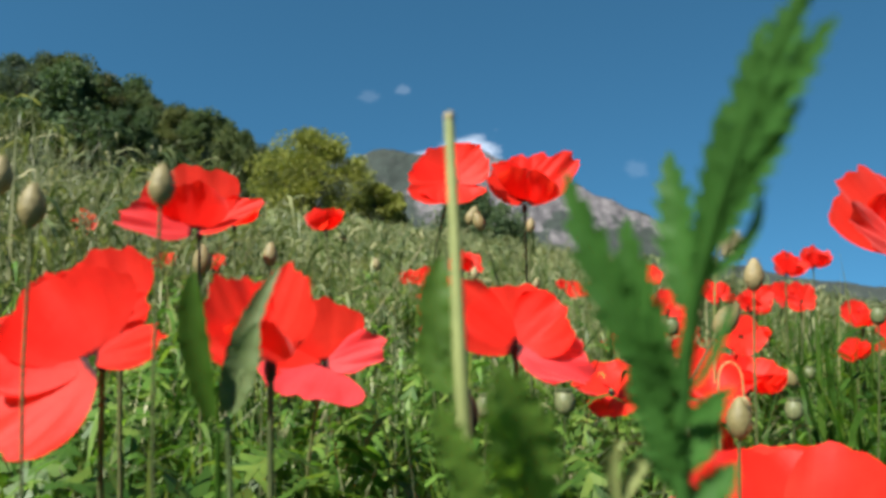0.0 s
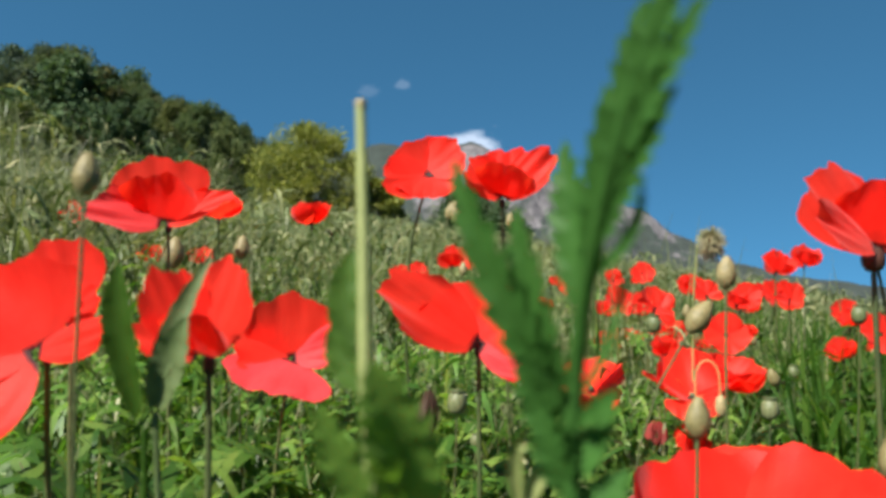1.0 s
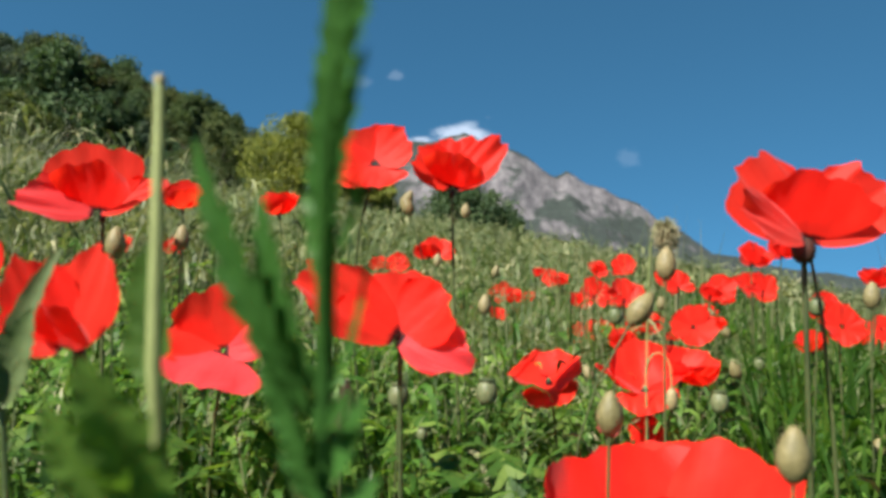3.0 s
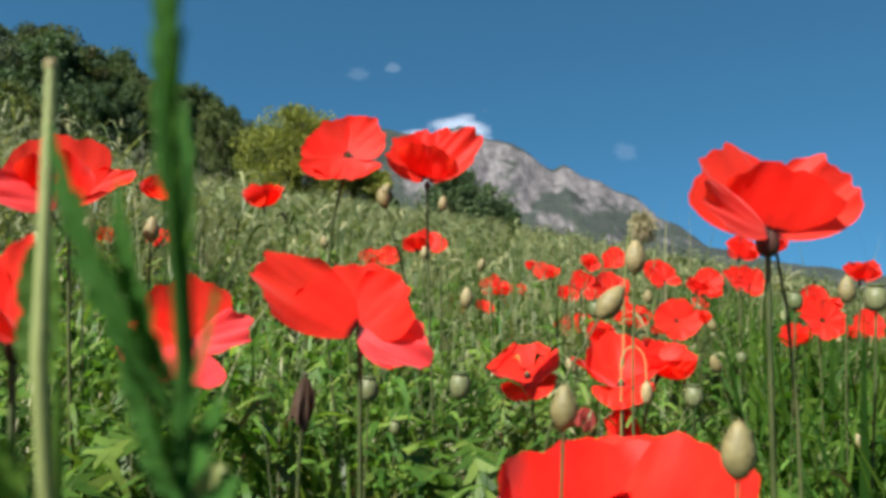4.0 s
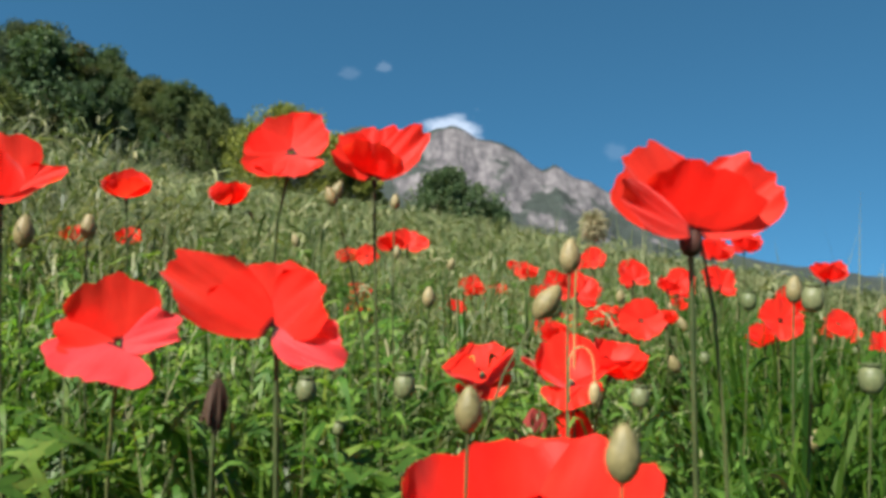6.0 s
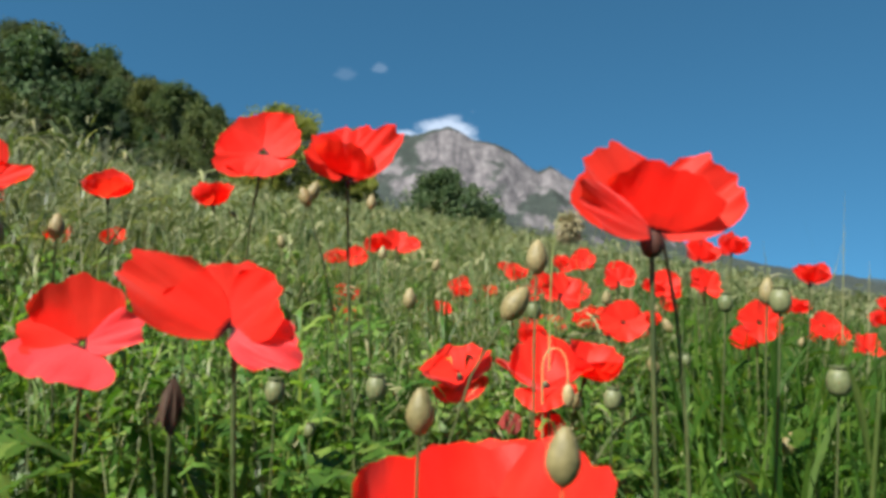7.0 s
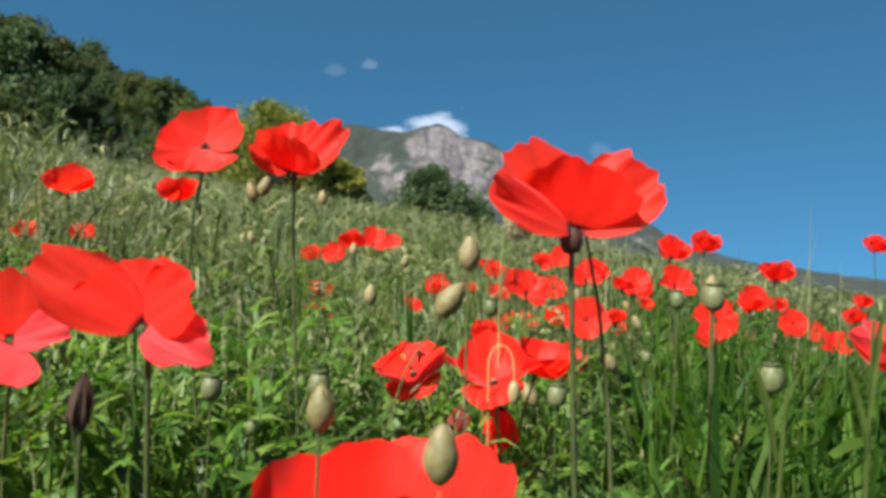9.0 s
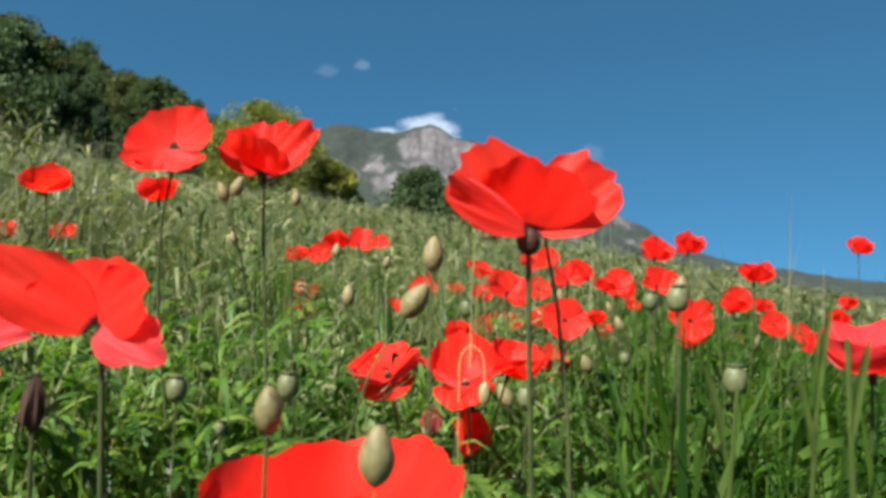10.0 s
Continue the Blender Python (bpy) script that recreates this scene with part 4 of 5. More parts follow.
def shaped_poppy(x, y, z, petals, label, axis=(0, 0, 1), dx=0.0, dy=0.03, thick=0.0011, bulb=0.0020, ruffle=0.05, tall_bulb=0.007, back=0.007, fine=True, size=0.07, pink_lit=()):
    """A poppy whose petals leave the receptacle at x, y, z; petals: rows of turn round the line of sight, lean towards
    the path, length, width, cup; the last argument lists petals with pink sheen painted into their colour.
    """
    global poppies
    poppies += 1
    ax = Vector(axis).normalized()
    head = Vector((x, y, z))
    fx, fy = x + dx - ax.x * 0.05, y + dy - ax.y * 0.05
    foot = Vector((fx, fy, float(ground_z(fx, fy)) - 0.01))
    top = root("poppy", *foot, label, "poppy", "poppies in the meadow")
    at = Matrix.Translation(head - foot)
    for k, (turn, lean, length, width, cup) in enumerate(petals):
        a, b = math.radians(turn), math.radians(lean)
        way = Vector((math.cos(a) * math.cos(b), -math.sin(b), math.sin(a) * math.cos(b)))
        part("petal", fan_petal(way, (0.0, -1.0, 0.55), length, width, cup, ruffle * (1.7 if k in pink_lit else 1.0), poppies * 10 + k, *((22, 13) if fine else (11, 6))), PINK_LIT_PETAL if k in pink_lit else PETAL, top, "petal with pink sheen in its colour" if k in pink_lit else "",
             at=at @ Matrix.Translation(way * 0.0012 + Vector((0, -0.0004 * k, 0))))
    upright = Vector((0, 0, 1)).rotation_difference(ax).to_matrix().to_4x4()
    behind = Matrix.Translation((0, back, 0)) @ at @ upright
    inside = Matrix.Translation((0, back + 0.001, 0.004)) @ at @ upright
    if fine:
        part("stamen_ring", stamens(size, poppies), STAMEN, top, "ring of dark stamens", inside)
    v, f = ball(size * 0.032, size * 0.05, 0, 10, 6, 0.7, 0.06)
    part("ovary", fast_mesh("ovary", v, f), POD, top, "green ribbed ovary", inside)
    v, f = ball(bulb, tall_bulb * 0.5, -tall_bulb * 0.85, 10, 6, 0.7)
    part("receptacle", fast_mesh("receptacle", v, f), CALYX, top, "dark reddish-brown receptacle", behind)
    part("stem", stalk(head - ax * tall_bulb * 0.7 + Vector((0, back, 0)), foot, ax, thick), STEM, top, "thin green hairy stem")
    return top


def small_poppy(x, y, z, size):
    """A bloom further back: a cup seen from its side, a heart of two raised petals, or an open face."""
    r = random.Random(int(x * 977 + y * 331 + 5000))
    kind = r.random()
    d = size * (0.50 if y > 1.3 else 0.395)
    tip = r.uniform(-22, 22)
    if kind < 0.55:
        rows = [(95 + tip, -15, r.uniform(0.85, 1.1), r.uniform(1.1, 1.5), 0.3), (45 + tip, 5, r.uniform(0.8, 1.15), r.uniform(0.7, 1.0), 0.3),
                (138 + tip, 5, r.uniform(0.8, 1.15), r.uniform(0.7, 1.0), 0.3), (84 + tip, 34, r.uniform(0.7, 0.95), r.uniform(1.1, 1.5), 0.3)]
        low = 0.50
    elif kind < 0.8:
        rows = [(62 + tip, -10, r.uniform(0.9, 1.2), r.uniform(0.8, 1.1), 0.3), (122 + tip, -5, r.uniform(0.9, 1.2), r.uniform(0.8, 1.1), 0.3),
                (175 + tip, 20, r.uniform(0.7, 1.0), r.uniform(0.6, 0.9), 0.1), (-5 + tip, 20, r.uniform(0.7, 1.0), r.uniform(0.6, 0.9), -0.2)]
        low = 0.30
    else:
        rows = [(90 + tip, -10, 0.85, 1.25, 0.3), (2 + tip, 5, 0.9, 1.1, 0.3), (180 + tip, 5, 0.9, 1.1, 0.3), (268 + tip, 30, 0.8, 1.2, 0.2)]
        low = 0.0
    shaped_poppy(x, y, z - d * low, [(t, l, n * d, w * d, c) for t, l, n, w, c in rows], "red poppy among the meadow grass", dx=r.uniform(-0.03, 0.03), dy=r.uniform(0.01, 0.05),
                 thick=0.0009 if y < 0.8 else 0.0012, bulb=0.0022, tall_bulb=0.007, ruffle=r.uniform(0.06, 0.12), back=0.003 if low else 0.005, fine=y < 0.8, size=size * 0.8)


# ---- buds and pods ----
def hairs(rx, rz, n, length, seed):
    r = np.random.default_rng(seed)
    chunks = []
    for k in range(n):
        a, w = math.acos(1 - 2 * r.random()), r.random() * 6.283
        p = Vector((rx * math.sin(a) * math.cos(w), rx * math.sin(a) * math.sin(w), rz * (1 - math.cos(a))))
        d = Vector((math.sin(a) * math.cos(w), math.sin(a) * math.sin(w), 0.5)).normalized()
        chunks.append(tube([p, p + d * length], [0.00011, 0.00004], 3))
    return fast_mesh("hairs", *join(chunks))


def headed(name, x, y, z, tall, lean, label, category, dx):
    ax = Vector(lean).normalized()
    c = Vector((x, y, z))
    head = c - ax * tall * 0.5
    fx, fy = x + dx - ax.x * 0.06, y + 0.015
    foot = Vector((fx, fy, float(ground_z(fx, fy)) - 0.01))
    top = root(name, *foot, label, category, category + "s in the meadow")
    at = Matrix.Translation(head - foot) @ Vector((0, 0, 1)).rotation_difference(ax).to_matrix().to_4x4()
    part("stem", stalk(head + ax * tall * 0.04, foot, ax, 0.00045 if y < 0.25 else 0.0007), STEM, top, "thin green hairy stem")
    return top, at


def bud(x, y, z, tall, lean=(0.05, 0.0, 1.0), dx=0.01):
    top, at = headed("poppy_bud", x, y, z, tall, lean, "closed pale green hairy poppy bud", "bud", dx)
    v, f = ball(tall * 0.285, tall * 0.5, 0, 14, 12, 0.85)
    taper = 1.0 - 0.42 * np.clip((v[:, 2] / tall - 0.40) / 0.6, 0, 1) ** 1.3 - 0.18 * np.clip((0.3 - v[:, 2] / tall) / 0.3, 0, 1)
    v[:, :2] *= taper[:, None]
    v[:, 0] *= 1 + 0.10 * np.cos(2 * np.arctan2(v[:, 1], v[:, 0]))
    calyx = part("calyx", fast_mesh("sepals", v, f), BUD, top, "pale green closed sepals", at)
    if y < 0.7:
        part("fuzz", hairs(tall * 0.265, tall * 0.5, 60, tall * 0.10, int(x * 1000) + 500), BUD, calyx, "fine pale hairs")


def seed_pod(x, y, z, tall, lean=(0.03, 0.0, 1.0), dx=-0.01):
    top, at = headed("poppy_seed_pod", x, y, z, tall, lean, "grey-green poppy seed pod on its stem", "seed pod", dx)
    v, f = ball(tall * 0.36, tall * 0.44, 0, 16, 9, 0.75, 0.035)
    capsule = part("capsule", fast_mesh("capsule", v, f), POD, top, "ribbed grey-green capsule", at)
    v, f = ball(tall * 0.30, tall * 0.055, tall * 0.82, 16, 4, 0.6, 0.08)
    part("cap", fast_mesh("cap", v, f), STEM, capsule, "flat green cap")


def nodding_bud(x, y, z, tall, dx=-0.012, crook=0.0085):
    fx, fy = x + dx, y + 0.01
    foot = Vector((fx, fy, float(ground_z(fx, fy)) - 0.01))
    top = root("nodding_poppy_bud", *foot, "nodding green poppy bud on a crooked stem", "bud", "buds in the meadow")
    crown = Vector((x, y, z)) - foot
    start = crown + Vector((-crook, 0, -crook * 1.6))
    pts = bezier(Vector((0, 0, 0)), Vector((0, 0, crown.z * 0.5)), start - Vector((0, 0, crown.z * 0.3)), start, 8)
    for k in range(1, 10):
        a = math.pi * k / 9
        pts.append(crown + Vector((-crook * math.cos(a), 0, crook * (1.6 * math.sin(a) - 1.6))))
    pts.append(pts[-1] + Vector((0.0004, 0, -crook * 1.2)))
    part("stem", fast_mesh("stem", *tube(pts, [0.00062] * len(pts), 6)), PALE_STEM, top, "pale crooked stem")
    v, f = ball(tall * 0.26, tall * 0.5, 0, 12, 8, 0.9)
    v[:, 2] *= -1
    part("calyx", fast_mesh("calyx", v, f[:, ::-1]), BUD, top, "pale green closed sepals", Matrix.Translation(pts[-1]))


# the big blooms near the camera
shaped_poppy(-0.0058, 0.5212, 0.0885, [(122, -10, 0.0265, 0.0442, 0.50), (42, 0, 0.0287, 0.0350, 0.40), (192, 8, 0.0309, 0.0368, 0.50), (270, 25, 0.0191, 0.0460, 0.50)],
             "red poppy, its cup turned to one side", axis=(0.35, -0.3, 0.9), dx=0.03)
shaped_poppy(0.0457, 0.5433, 0.0748, [(85, -15, 0.0385, 0.0423, 0.40), (42, 0, 0.0477, 0.0300, 0.35), (132, 0, 0.0354, 0.0300, 0.35), (80, 38, 0.0300, 0.0443, 0.50)],
             "red poppy with a deep flat-topped cup", dx=0.01)
poppy(-0.184, 1.019, 0.122, 0.066, (-0.1, -0.1, 1.0), spin=60, open_=36, label="small red poppy higher on the slope")
poppy(-0.272, 0.909, 0.118, 0.064, (0.1, -0.3, 0.9), spin=15, open_=34, label="small red poppy higher on the slope")
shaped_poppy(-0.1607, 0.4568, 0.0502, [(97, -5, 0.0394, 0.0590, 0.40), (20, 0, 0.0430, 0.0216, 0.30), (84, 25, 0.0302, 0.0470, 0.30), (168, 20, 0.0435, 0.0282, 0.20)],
             "wide red poppy with a spreading lower petal", pink_lit=(3,))
shaped_poppy(-0.1274, 0.2628, -0.0150, [(122, -5, 0.0319, 0.0484, 0.40), (172, 0, 0.0368, 0.0348, 0.30), (14, 10, 0.0294, 0.0155, 0.30), (222, 15, 0.0397, 0.0445, 0.30)],
             "large open red poppy facing sideways", axis=(0.2, -0.4, 0.85))
shaped_poppy(-0.1364, 0.2966, -0.0042, [(106, -10, 0.0306, 0.0393, 0.40), (148, 5, 0.0328, 0.0175, 0.30), (34, 5, 0.0175, 0.0175, 0.30), (90, 40, 0.0175, 0.0240, 0.40)],
             "red poppy behind a larger bloom")
shaped_poppy(-0.0572, 0.2206, -0.0143, [(72, -5, 0.0279, 0.0224, 0.40), (116, 0, 0.0270, 0.0188, 0.40), (152, 5, 0.0188, 0.0130, 0.30), (80, 35, 0.0162, 0.0211, 0.40)],
             "red poppy behind a narrow leaf")
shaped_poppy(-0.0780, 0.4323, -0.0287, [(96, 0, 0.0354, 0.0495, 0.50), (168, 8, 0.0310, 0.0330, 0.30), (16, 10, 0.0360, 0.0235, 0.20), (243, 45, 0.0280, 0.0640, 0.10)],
             "red poppy with pink-lit drooping lower petals", axis=(0.3, -0.3, 0.9), pink_lit=(2, 3))
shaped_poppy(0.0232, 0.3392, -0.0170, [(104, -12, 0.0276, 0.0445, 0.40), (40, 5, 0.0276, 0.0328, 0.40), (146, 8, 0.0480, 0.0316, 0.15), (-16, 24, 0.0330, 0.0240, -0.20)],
             "large red poppy with one crumpled drooping petal", thick=0.0013, ruffle=0.065, pink_lit=(3,))
shaped_poppy(0.1955, 0.3420, 0.0235, [(128, -8, 0.0415, 0.0420, 0.25), (36, -5, 0.0425, 0.0360, 0.25), (80, 20, 0.0278, 0.0470, 0.15), (158, 28, 0.0415, 0.0215, 0.10)],
             "large red poppy with raised side petals against the sky", dx=0.012, thick=0.0013, bulb=0.0050, tall_bulb=0.012, ruffle=0.055, back=0.002)
poppy(0.1225, 0.298, -0.0795, 0.086, (-0.01, 0.04, 1.12), petals=[(104, 24, 62, 1.02, 80), (52, 26, 50, 1.12, 70), (212, 4, 40, 0.98, 80), (328, 4, 42, 0.96, 80)], ruffle=0.045, blunt=0.30, wrap=1.3, lift=0.16,
      label="large red poppy bowl deep in the meadow")
poppy(0.184, 0.578, -0.058, 0.064, (-0.1, -0.2, 0.9), petals=[(95, 40, 70, 1.15, 50), (172, 30, 38, 1.10, 44), (262, 42, -40, 1.05, 48), (18, 28, 10, 1.12, 46)],
      label="red poppy behind a nodding bud", ruffle=0.07)
poppy(0.221, 0.598, -0.054, 0.054, (0.3, -0.2, 0.9), spin=40, open_=36, label="red poppy in a cluster", ruffle=0.07)
poppy(0.1245, 0.665, -0.063, 0.060, (-0.20, -0.42, 0.90), petals=[(85, 8, 28, 1.10, 68), (178, 14, 34, 1.0, 62), (268, 18, -25, 0.95, 64), (2, 14, 34, 1.0, 62)], label="ragged red poppy in a cluster", ruffle=0.08)
poppy(0.417, 0.474, -0.033, 0.074, (-0.1, -0.2, 0.9), spin=20, open_=28, skin=PINK_LIT_PETAL, label="red poppy with pink-lit petals beside tall grass")

# the blooms further back
small_poppy(-0.477, 1.217, 0.088, 0.069)
small_poppy(-0.001, 1.473, 0.092, 0.067)
small_poppy(-0.002, 2.054, 0.133, 0.071)
small_poppy(-0.122, 1.780, 0.082, 0.068)
small_poppy(-0.094, 1.944, 0.083, 0.067)
small_poppy(-0.074, 1.556, -0.001, 0.071)
small_poppy(-0.063, 1.455, -0.048, 0.077)
small_poppy(0.084, 1.807, -0.033, 0.076)
small_poppy(0.165, 2.186, 0.010, 0.075)
small_poppy(0.297, 1.391, 0.010, 0.069)
small_poppy(0.507, 2.481, 0.096, 0.072)
small_poppy(0.486, 2.010, 0.078, 0.069)
small_poppy(0.337, 2.608, 0.085, 0.068)
small_poppy(0.424, 1.763, -0.000, 0.067)
small_poppy(0.447, 1.451, 0.037, 0.069)
small_poppy(0.482, 1.301, 0.010, 0.077)
small_poppy(0.554, 1.328, 0.072, 0.076)
small_poppy(0.623, 1.503, 0.017, 0.076)
small_poppy(0.370, 1.330, -0.043, 0.076)
small_poppy(0.585, 2.129, -0.085, 0.068)
small_poppy(0.560, 1.760, -0.085, 0.070)
small_poppy(0.271, 1.349, -0.058, 0.074)
small_poppy(0.577, 0.988, 0.024, 0.066)
small_poppy(1.163, 2.257, -0.040, 0.076)
small_poppy(1.226, 2.270, -0.122, 0.077)
small_poppy(0.728, 1.136, -0.078, 0.060)
small_poppy(1.233, 2.173, -0.120, 0.073)
small_poppy(1.170, 1.859, -0.059, 0.074)
small_poppy(1.088, 1.974, -0.312, 0.072)
small_poppy(1.233, 2.613, -0.160, 0.068)
small_poppy(1.172, 1.773, 0.107, 0.072)
small_poppy(0.709, 1.219, -0.053, 0.067)
small_poppy(0.866, 1.729, -0.022, 0.077)
small_poppy(0.790, 1.982, 0.039, 0.076)
small_poppy(1.343, 2.124, -0.029, 0.073)
small_poppy(1.303, 2.659, -0.407, 0.070)
small_poppy(-0.231, 2.528, -0.001, 0.077)
small_poppy(-0.796, 1.591, 0.197, 0.073)
small_poppy(-1.160, 1.939, 0.190, 0.077)
small_poppy(-0.419, 1.280, 0.089, 0.076)
small_poppy(0.016, 1.787, 0.109, 0.072)
small_poppy(0.477, 2.328, -0.244, 0.071)
small_poppy(0.655, 1.445, 0.089, 0.073)
small_poppy(0.559, 2.717, 0.089, 0.071)
small_poppy(0.739, 1.439, -0.022, 0.068)
small_poppy(0.480, 1.974, 0.079, 0.070)
small_poppy(0.263, 0.996, 0.003, 0.076)
small_poppy(0.461, 1.215, 0.011, 0.067)
small_poppy(0.508, 1.168, 0.013, 0.067)
small_poppy(0.315, 0.885, -0.035, 0.074)
small_poppy(0.394, 0.711, -0.028, 0.056)
small_poppy(0.262, 2.246, 0.004, 0.072)
small_poppy(0.194, 2.224, -0.033, 0.072)
small_poppy(0.022, 2.669, 0.157, 0.070)
small_poppy(0.171, 1.961, 0.010, 0.078)
small_poppy(0.140, 2.129, -0.043, 0.068)
small_poppy(0.352, 2.433, 0.057, 0.071)
small_poppy(0.507, 1.009, -0.057, 0.068)
small_poppy(0.333, 1.086, -0.100, 0.074)
small_poppy(-0.093, 1.819, -0.083, 0.069)
small_poppy(0.720, 2.067, -0.036, 0.060)
small_poppy(0.847, 2.624, -0.234, 0.060)
small_poppy(0.311, 1.369, -0.054, 0.060)
# more blooms of the cluster and of the field behind it
small_poppy(0.184, 0.647, -0.034, 0.040)
small_poppy(0.355, 1.075, 0.018, 0.057)
small_poppy(0.432, 1.175, 0.010, 0.056)
small_poppy(0.309, 1.924, 0.045, 0.059)
small_poppy(0.154, 1.376, 0.004, 0.048)
small_poppy(0.114, 1.227, -0.025, 0.046)
small_poppy(0.343, 1.427, -0.008, 0.041)
small_poppy(0.253, 1.276, -0.005, 0.061)
small_poppy(0.371, 0.977, -0.034, 0.045)
small_poppy(0.526, 1.027, -0.022, 0.043)
small_poppy(0.331, 1.028, -0.052, 0.029)
poppy(0.162, 0.592, -0.081, 0.028, (0.1, -0.1, 1.0), petals=[(200, -55, -88, 1.0, 30), (290, -50, -86, 1.2, 30), (40, -55, -85, 0.9, 28)], ruffle=0.08, skin=SHADED_PETALS,
      label="withered dark red poppy with hanging petals")
poppy(0.0022, 0.3367, -0.0310, 0.026, (0.1, -0.1, 1.0), petals=[(200, -74, -89, 1.3, 17), (290, -70, -88, 1.5, 17), (60, -74, -88, 1.2, 16)], ruffle=0.10, skin=BROWN,
      label="withered brown poppy head with hanging remains")
shaped_poppy(0.192, 0.600, -0.088, [(262, 12, 0.034, 0.018, -0.1), (285, 5, 0.030, 0.016, -0.1), (240, -10, 0.022, 0.016, 0.0), (90, 0, 0.010, 0.016, 0.2)],
             "red poppy with petals hanging limp", ruffle=0.08)
# buds and pods
bud(0.158, 0.420, 0.017, 0.0181)
bud(0.149, 0.439, -0.007, 0.0220, lean=(0.6, 0.0, 0.8))
bud(0.101, 0.289, -0.041, 0.0158)
bud(0.140, 0.232, -0.044, 0.0160)
seed_pod(0.068, 0.528, -0.062, 0.0191)
seed_pod(0.013, 0.478, -0.058, 0.0166)
bud(-0.179, 0.523, 0.037, 0.0221)
seed_pod(0.332, 0.625, -0.008, 0.0168)
seed_pod(0.285, 0.425, -0.004, 0.0160)
seed_pod(0.221, 0.528, -0.069, 0.0166)
bud(0.079, 0.826, -0.008, 0.0224)
bud(0.013, 0.571, 0.066, 0.0150, lean=(-0.3, 0.0, 0.9))
bud(0.056, 0.621, 0.068, 0.0124)
seed_pod(0.025, 0.530, -0.090, 0.0103)
seed_pod(0.195, 0.726, -0.017, 0.0186)
seed_pod(0.316, 0.428, -0.046, 0.0177)
bud(0.009, 0.632, 0.078, 0.0170, lean=(0.4, 0.0, 0.9))
bud(0.322, 0.526, 0.000, 0.0184)
bud(-0.112, 0.196, 0.029, 0.0118)
bud(-0.120, 0.195, 0.037, 0.0103)
bud(-0.074, 0.186, 0.032, 0.0108)
bud(-0.125, 0.496, 0.038, 0.0162)
# pale heads that stand up out of the grass further off
rb = random.Random(77)
for k in range(22):
    by = rb.uniform(0.62, 1.9)
    bx = rb.uniform(-0.42, 0.55) * by + 0.06
    bz = float(ground_z(bx, by)) + rb.uniform(0.27, 0.37)
    if rb.random() < 0.65:
        bud(bx, by, bz, rb.uniform(0.017, 0.025), lean=(rb.uniform(-0.5, 0.5), rb.uniform(-0.3, 0.3), 1.0), dx=rb.uniform(-0.02, 0.02))
    else:
        seed_pod(bx, by, bz, rb.uniform(0.015, 0.020), dx=rb.uniform(-0.02, 0.02))


def dry_head(x, y, z, size):
    """A pale dry seed head that nods on a crooked stalk: a core with many fine bristles."""
    foot = Vector((x - 0.012, y + 0.02, float(ground_z(x - 0.012, y + 0.02)) - 0.01))
    top = root("dry_seed_head", *foot, "pale beige dry seed head nodding on its stalk", "seed head")
    c = Vector((x, y, z)) - foot
    pts = bezier(Vector((0, 0, 0)), Vector((0, 0, c.z * 0.8)), c + Vector((-size * 0.9, 0, size * 1.3)), c + Vector((0, 0, size * 0.3)), 14)
    part("stem", fast_mesh("stem", *tube(pts, [0.0007] * len(pts), 6)), PALE_STEM, top, "thin pale stalk")
    v, f = ball(size * 0.26, size * 0.4, -size * 0.4, 10, 8, 0.9)
    core = part("core", fast_mesh("core", v, f), DRY, top, "beige seed core", Matrix.Translation(c))
    r = np.random.default_rng(91)
    chunks = []
    for k in range(420):
        a, w = math.acos(1 - 2 * r.random()), r.random() * 6.283
        d = Vector((math.sin(a) * math.cos(w), math.sin(a) * math.sin(w), math.cos(a) * 1.2))
        chunks.append(tube([d * size * 0.2, d * size * r.uniform(0.42, 0.62) + Vector((0, 0, -size * 0.1))], [size * 0.026, size * 0.014], 3))
    part("bristles", fast_mesh("bristles", *join(chunks)), DRY, core, "fine pale bristles")


dry_head(0.2019, 0.5784, 0.0469, 0.020)
nodding_bud(0.187, 0.550, -0.039, 0.016)


# ---- the toothed plant and stalks close to the camera ----
def leaf_mesh(p0, p1, p2, wide, n=40, teeth=0.22, fold=0.35, face=(0, -1, 0)):
    """A toothed leaf along a bent midrib, folded a little on it; its teeth point forwards."""
    a, b, c = Vector(p0), Vector(p1), Vector(p2)
    vs = []
    for k in range(n + 1):
        s = k / n
        p = a * (1 - s) ** 2 + b * 2 * s * (1 - s) + c * s * s
        d = ((b - a) * (1 - s) + (c - b) * s).normalized()
        side = d.cross(Vector(face)).normalized()
        up = side.cross(d)
        w = wide * 0.5 * (math.sin(math.pi * min(1.0, 0.10 + 0.90 * s)) ** 0.75 + 0.02)
        for q in (-1.0, -0.55, 0.0, 0.55, 1.0):
            step = (k + (2 if q < 0 else 0)) % 5 / 4
            jag = 1 + teeth * (1.25 * step - 0.55)
            edge = jag if abs(q) == 1 else 1.0
            wave = math.sin(k * 0.55 + q * 2.2) * w * 0.09 * abs(q)
            reach = d * (w * teeth * 0.9 * step if abs(q) == 1 else 0.0)
            vs.append(p + side * w * q * edge + reach + up * (abs(q) * w * fold + wave))
    return fast_mesh("leaf", np.array(vs), grid_quads(4, n))


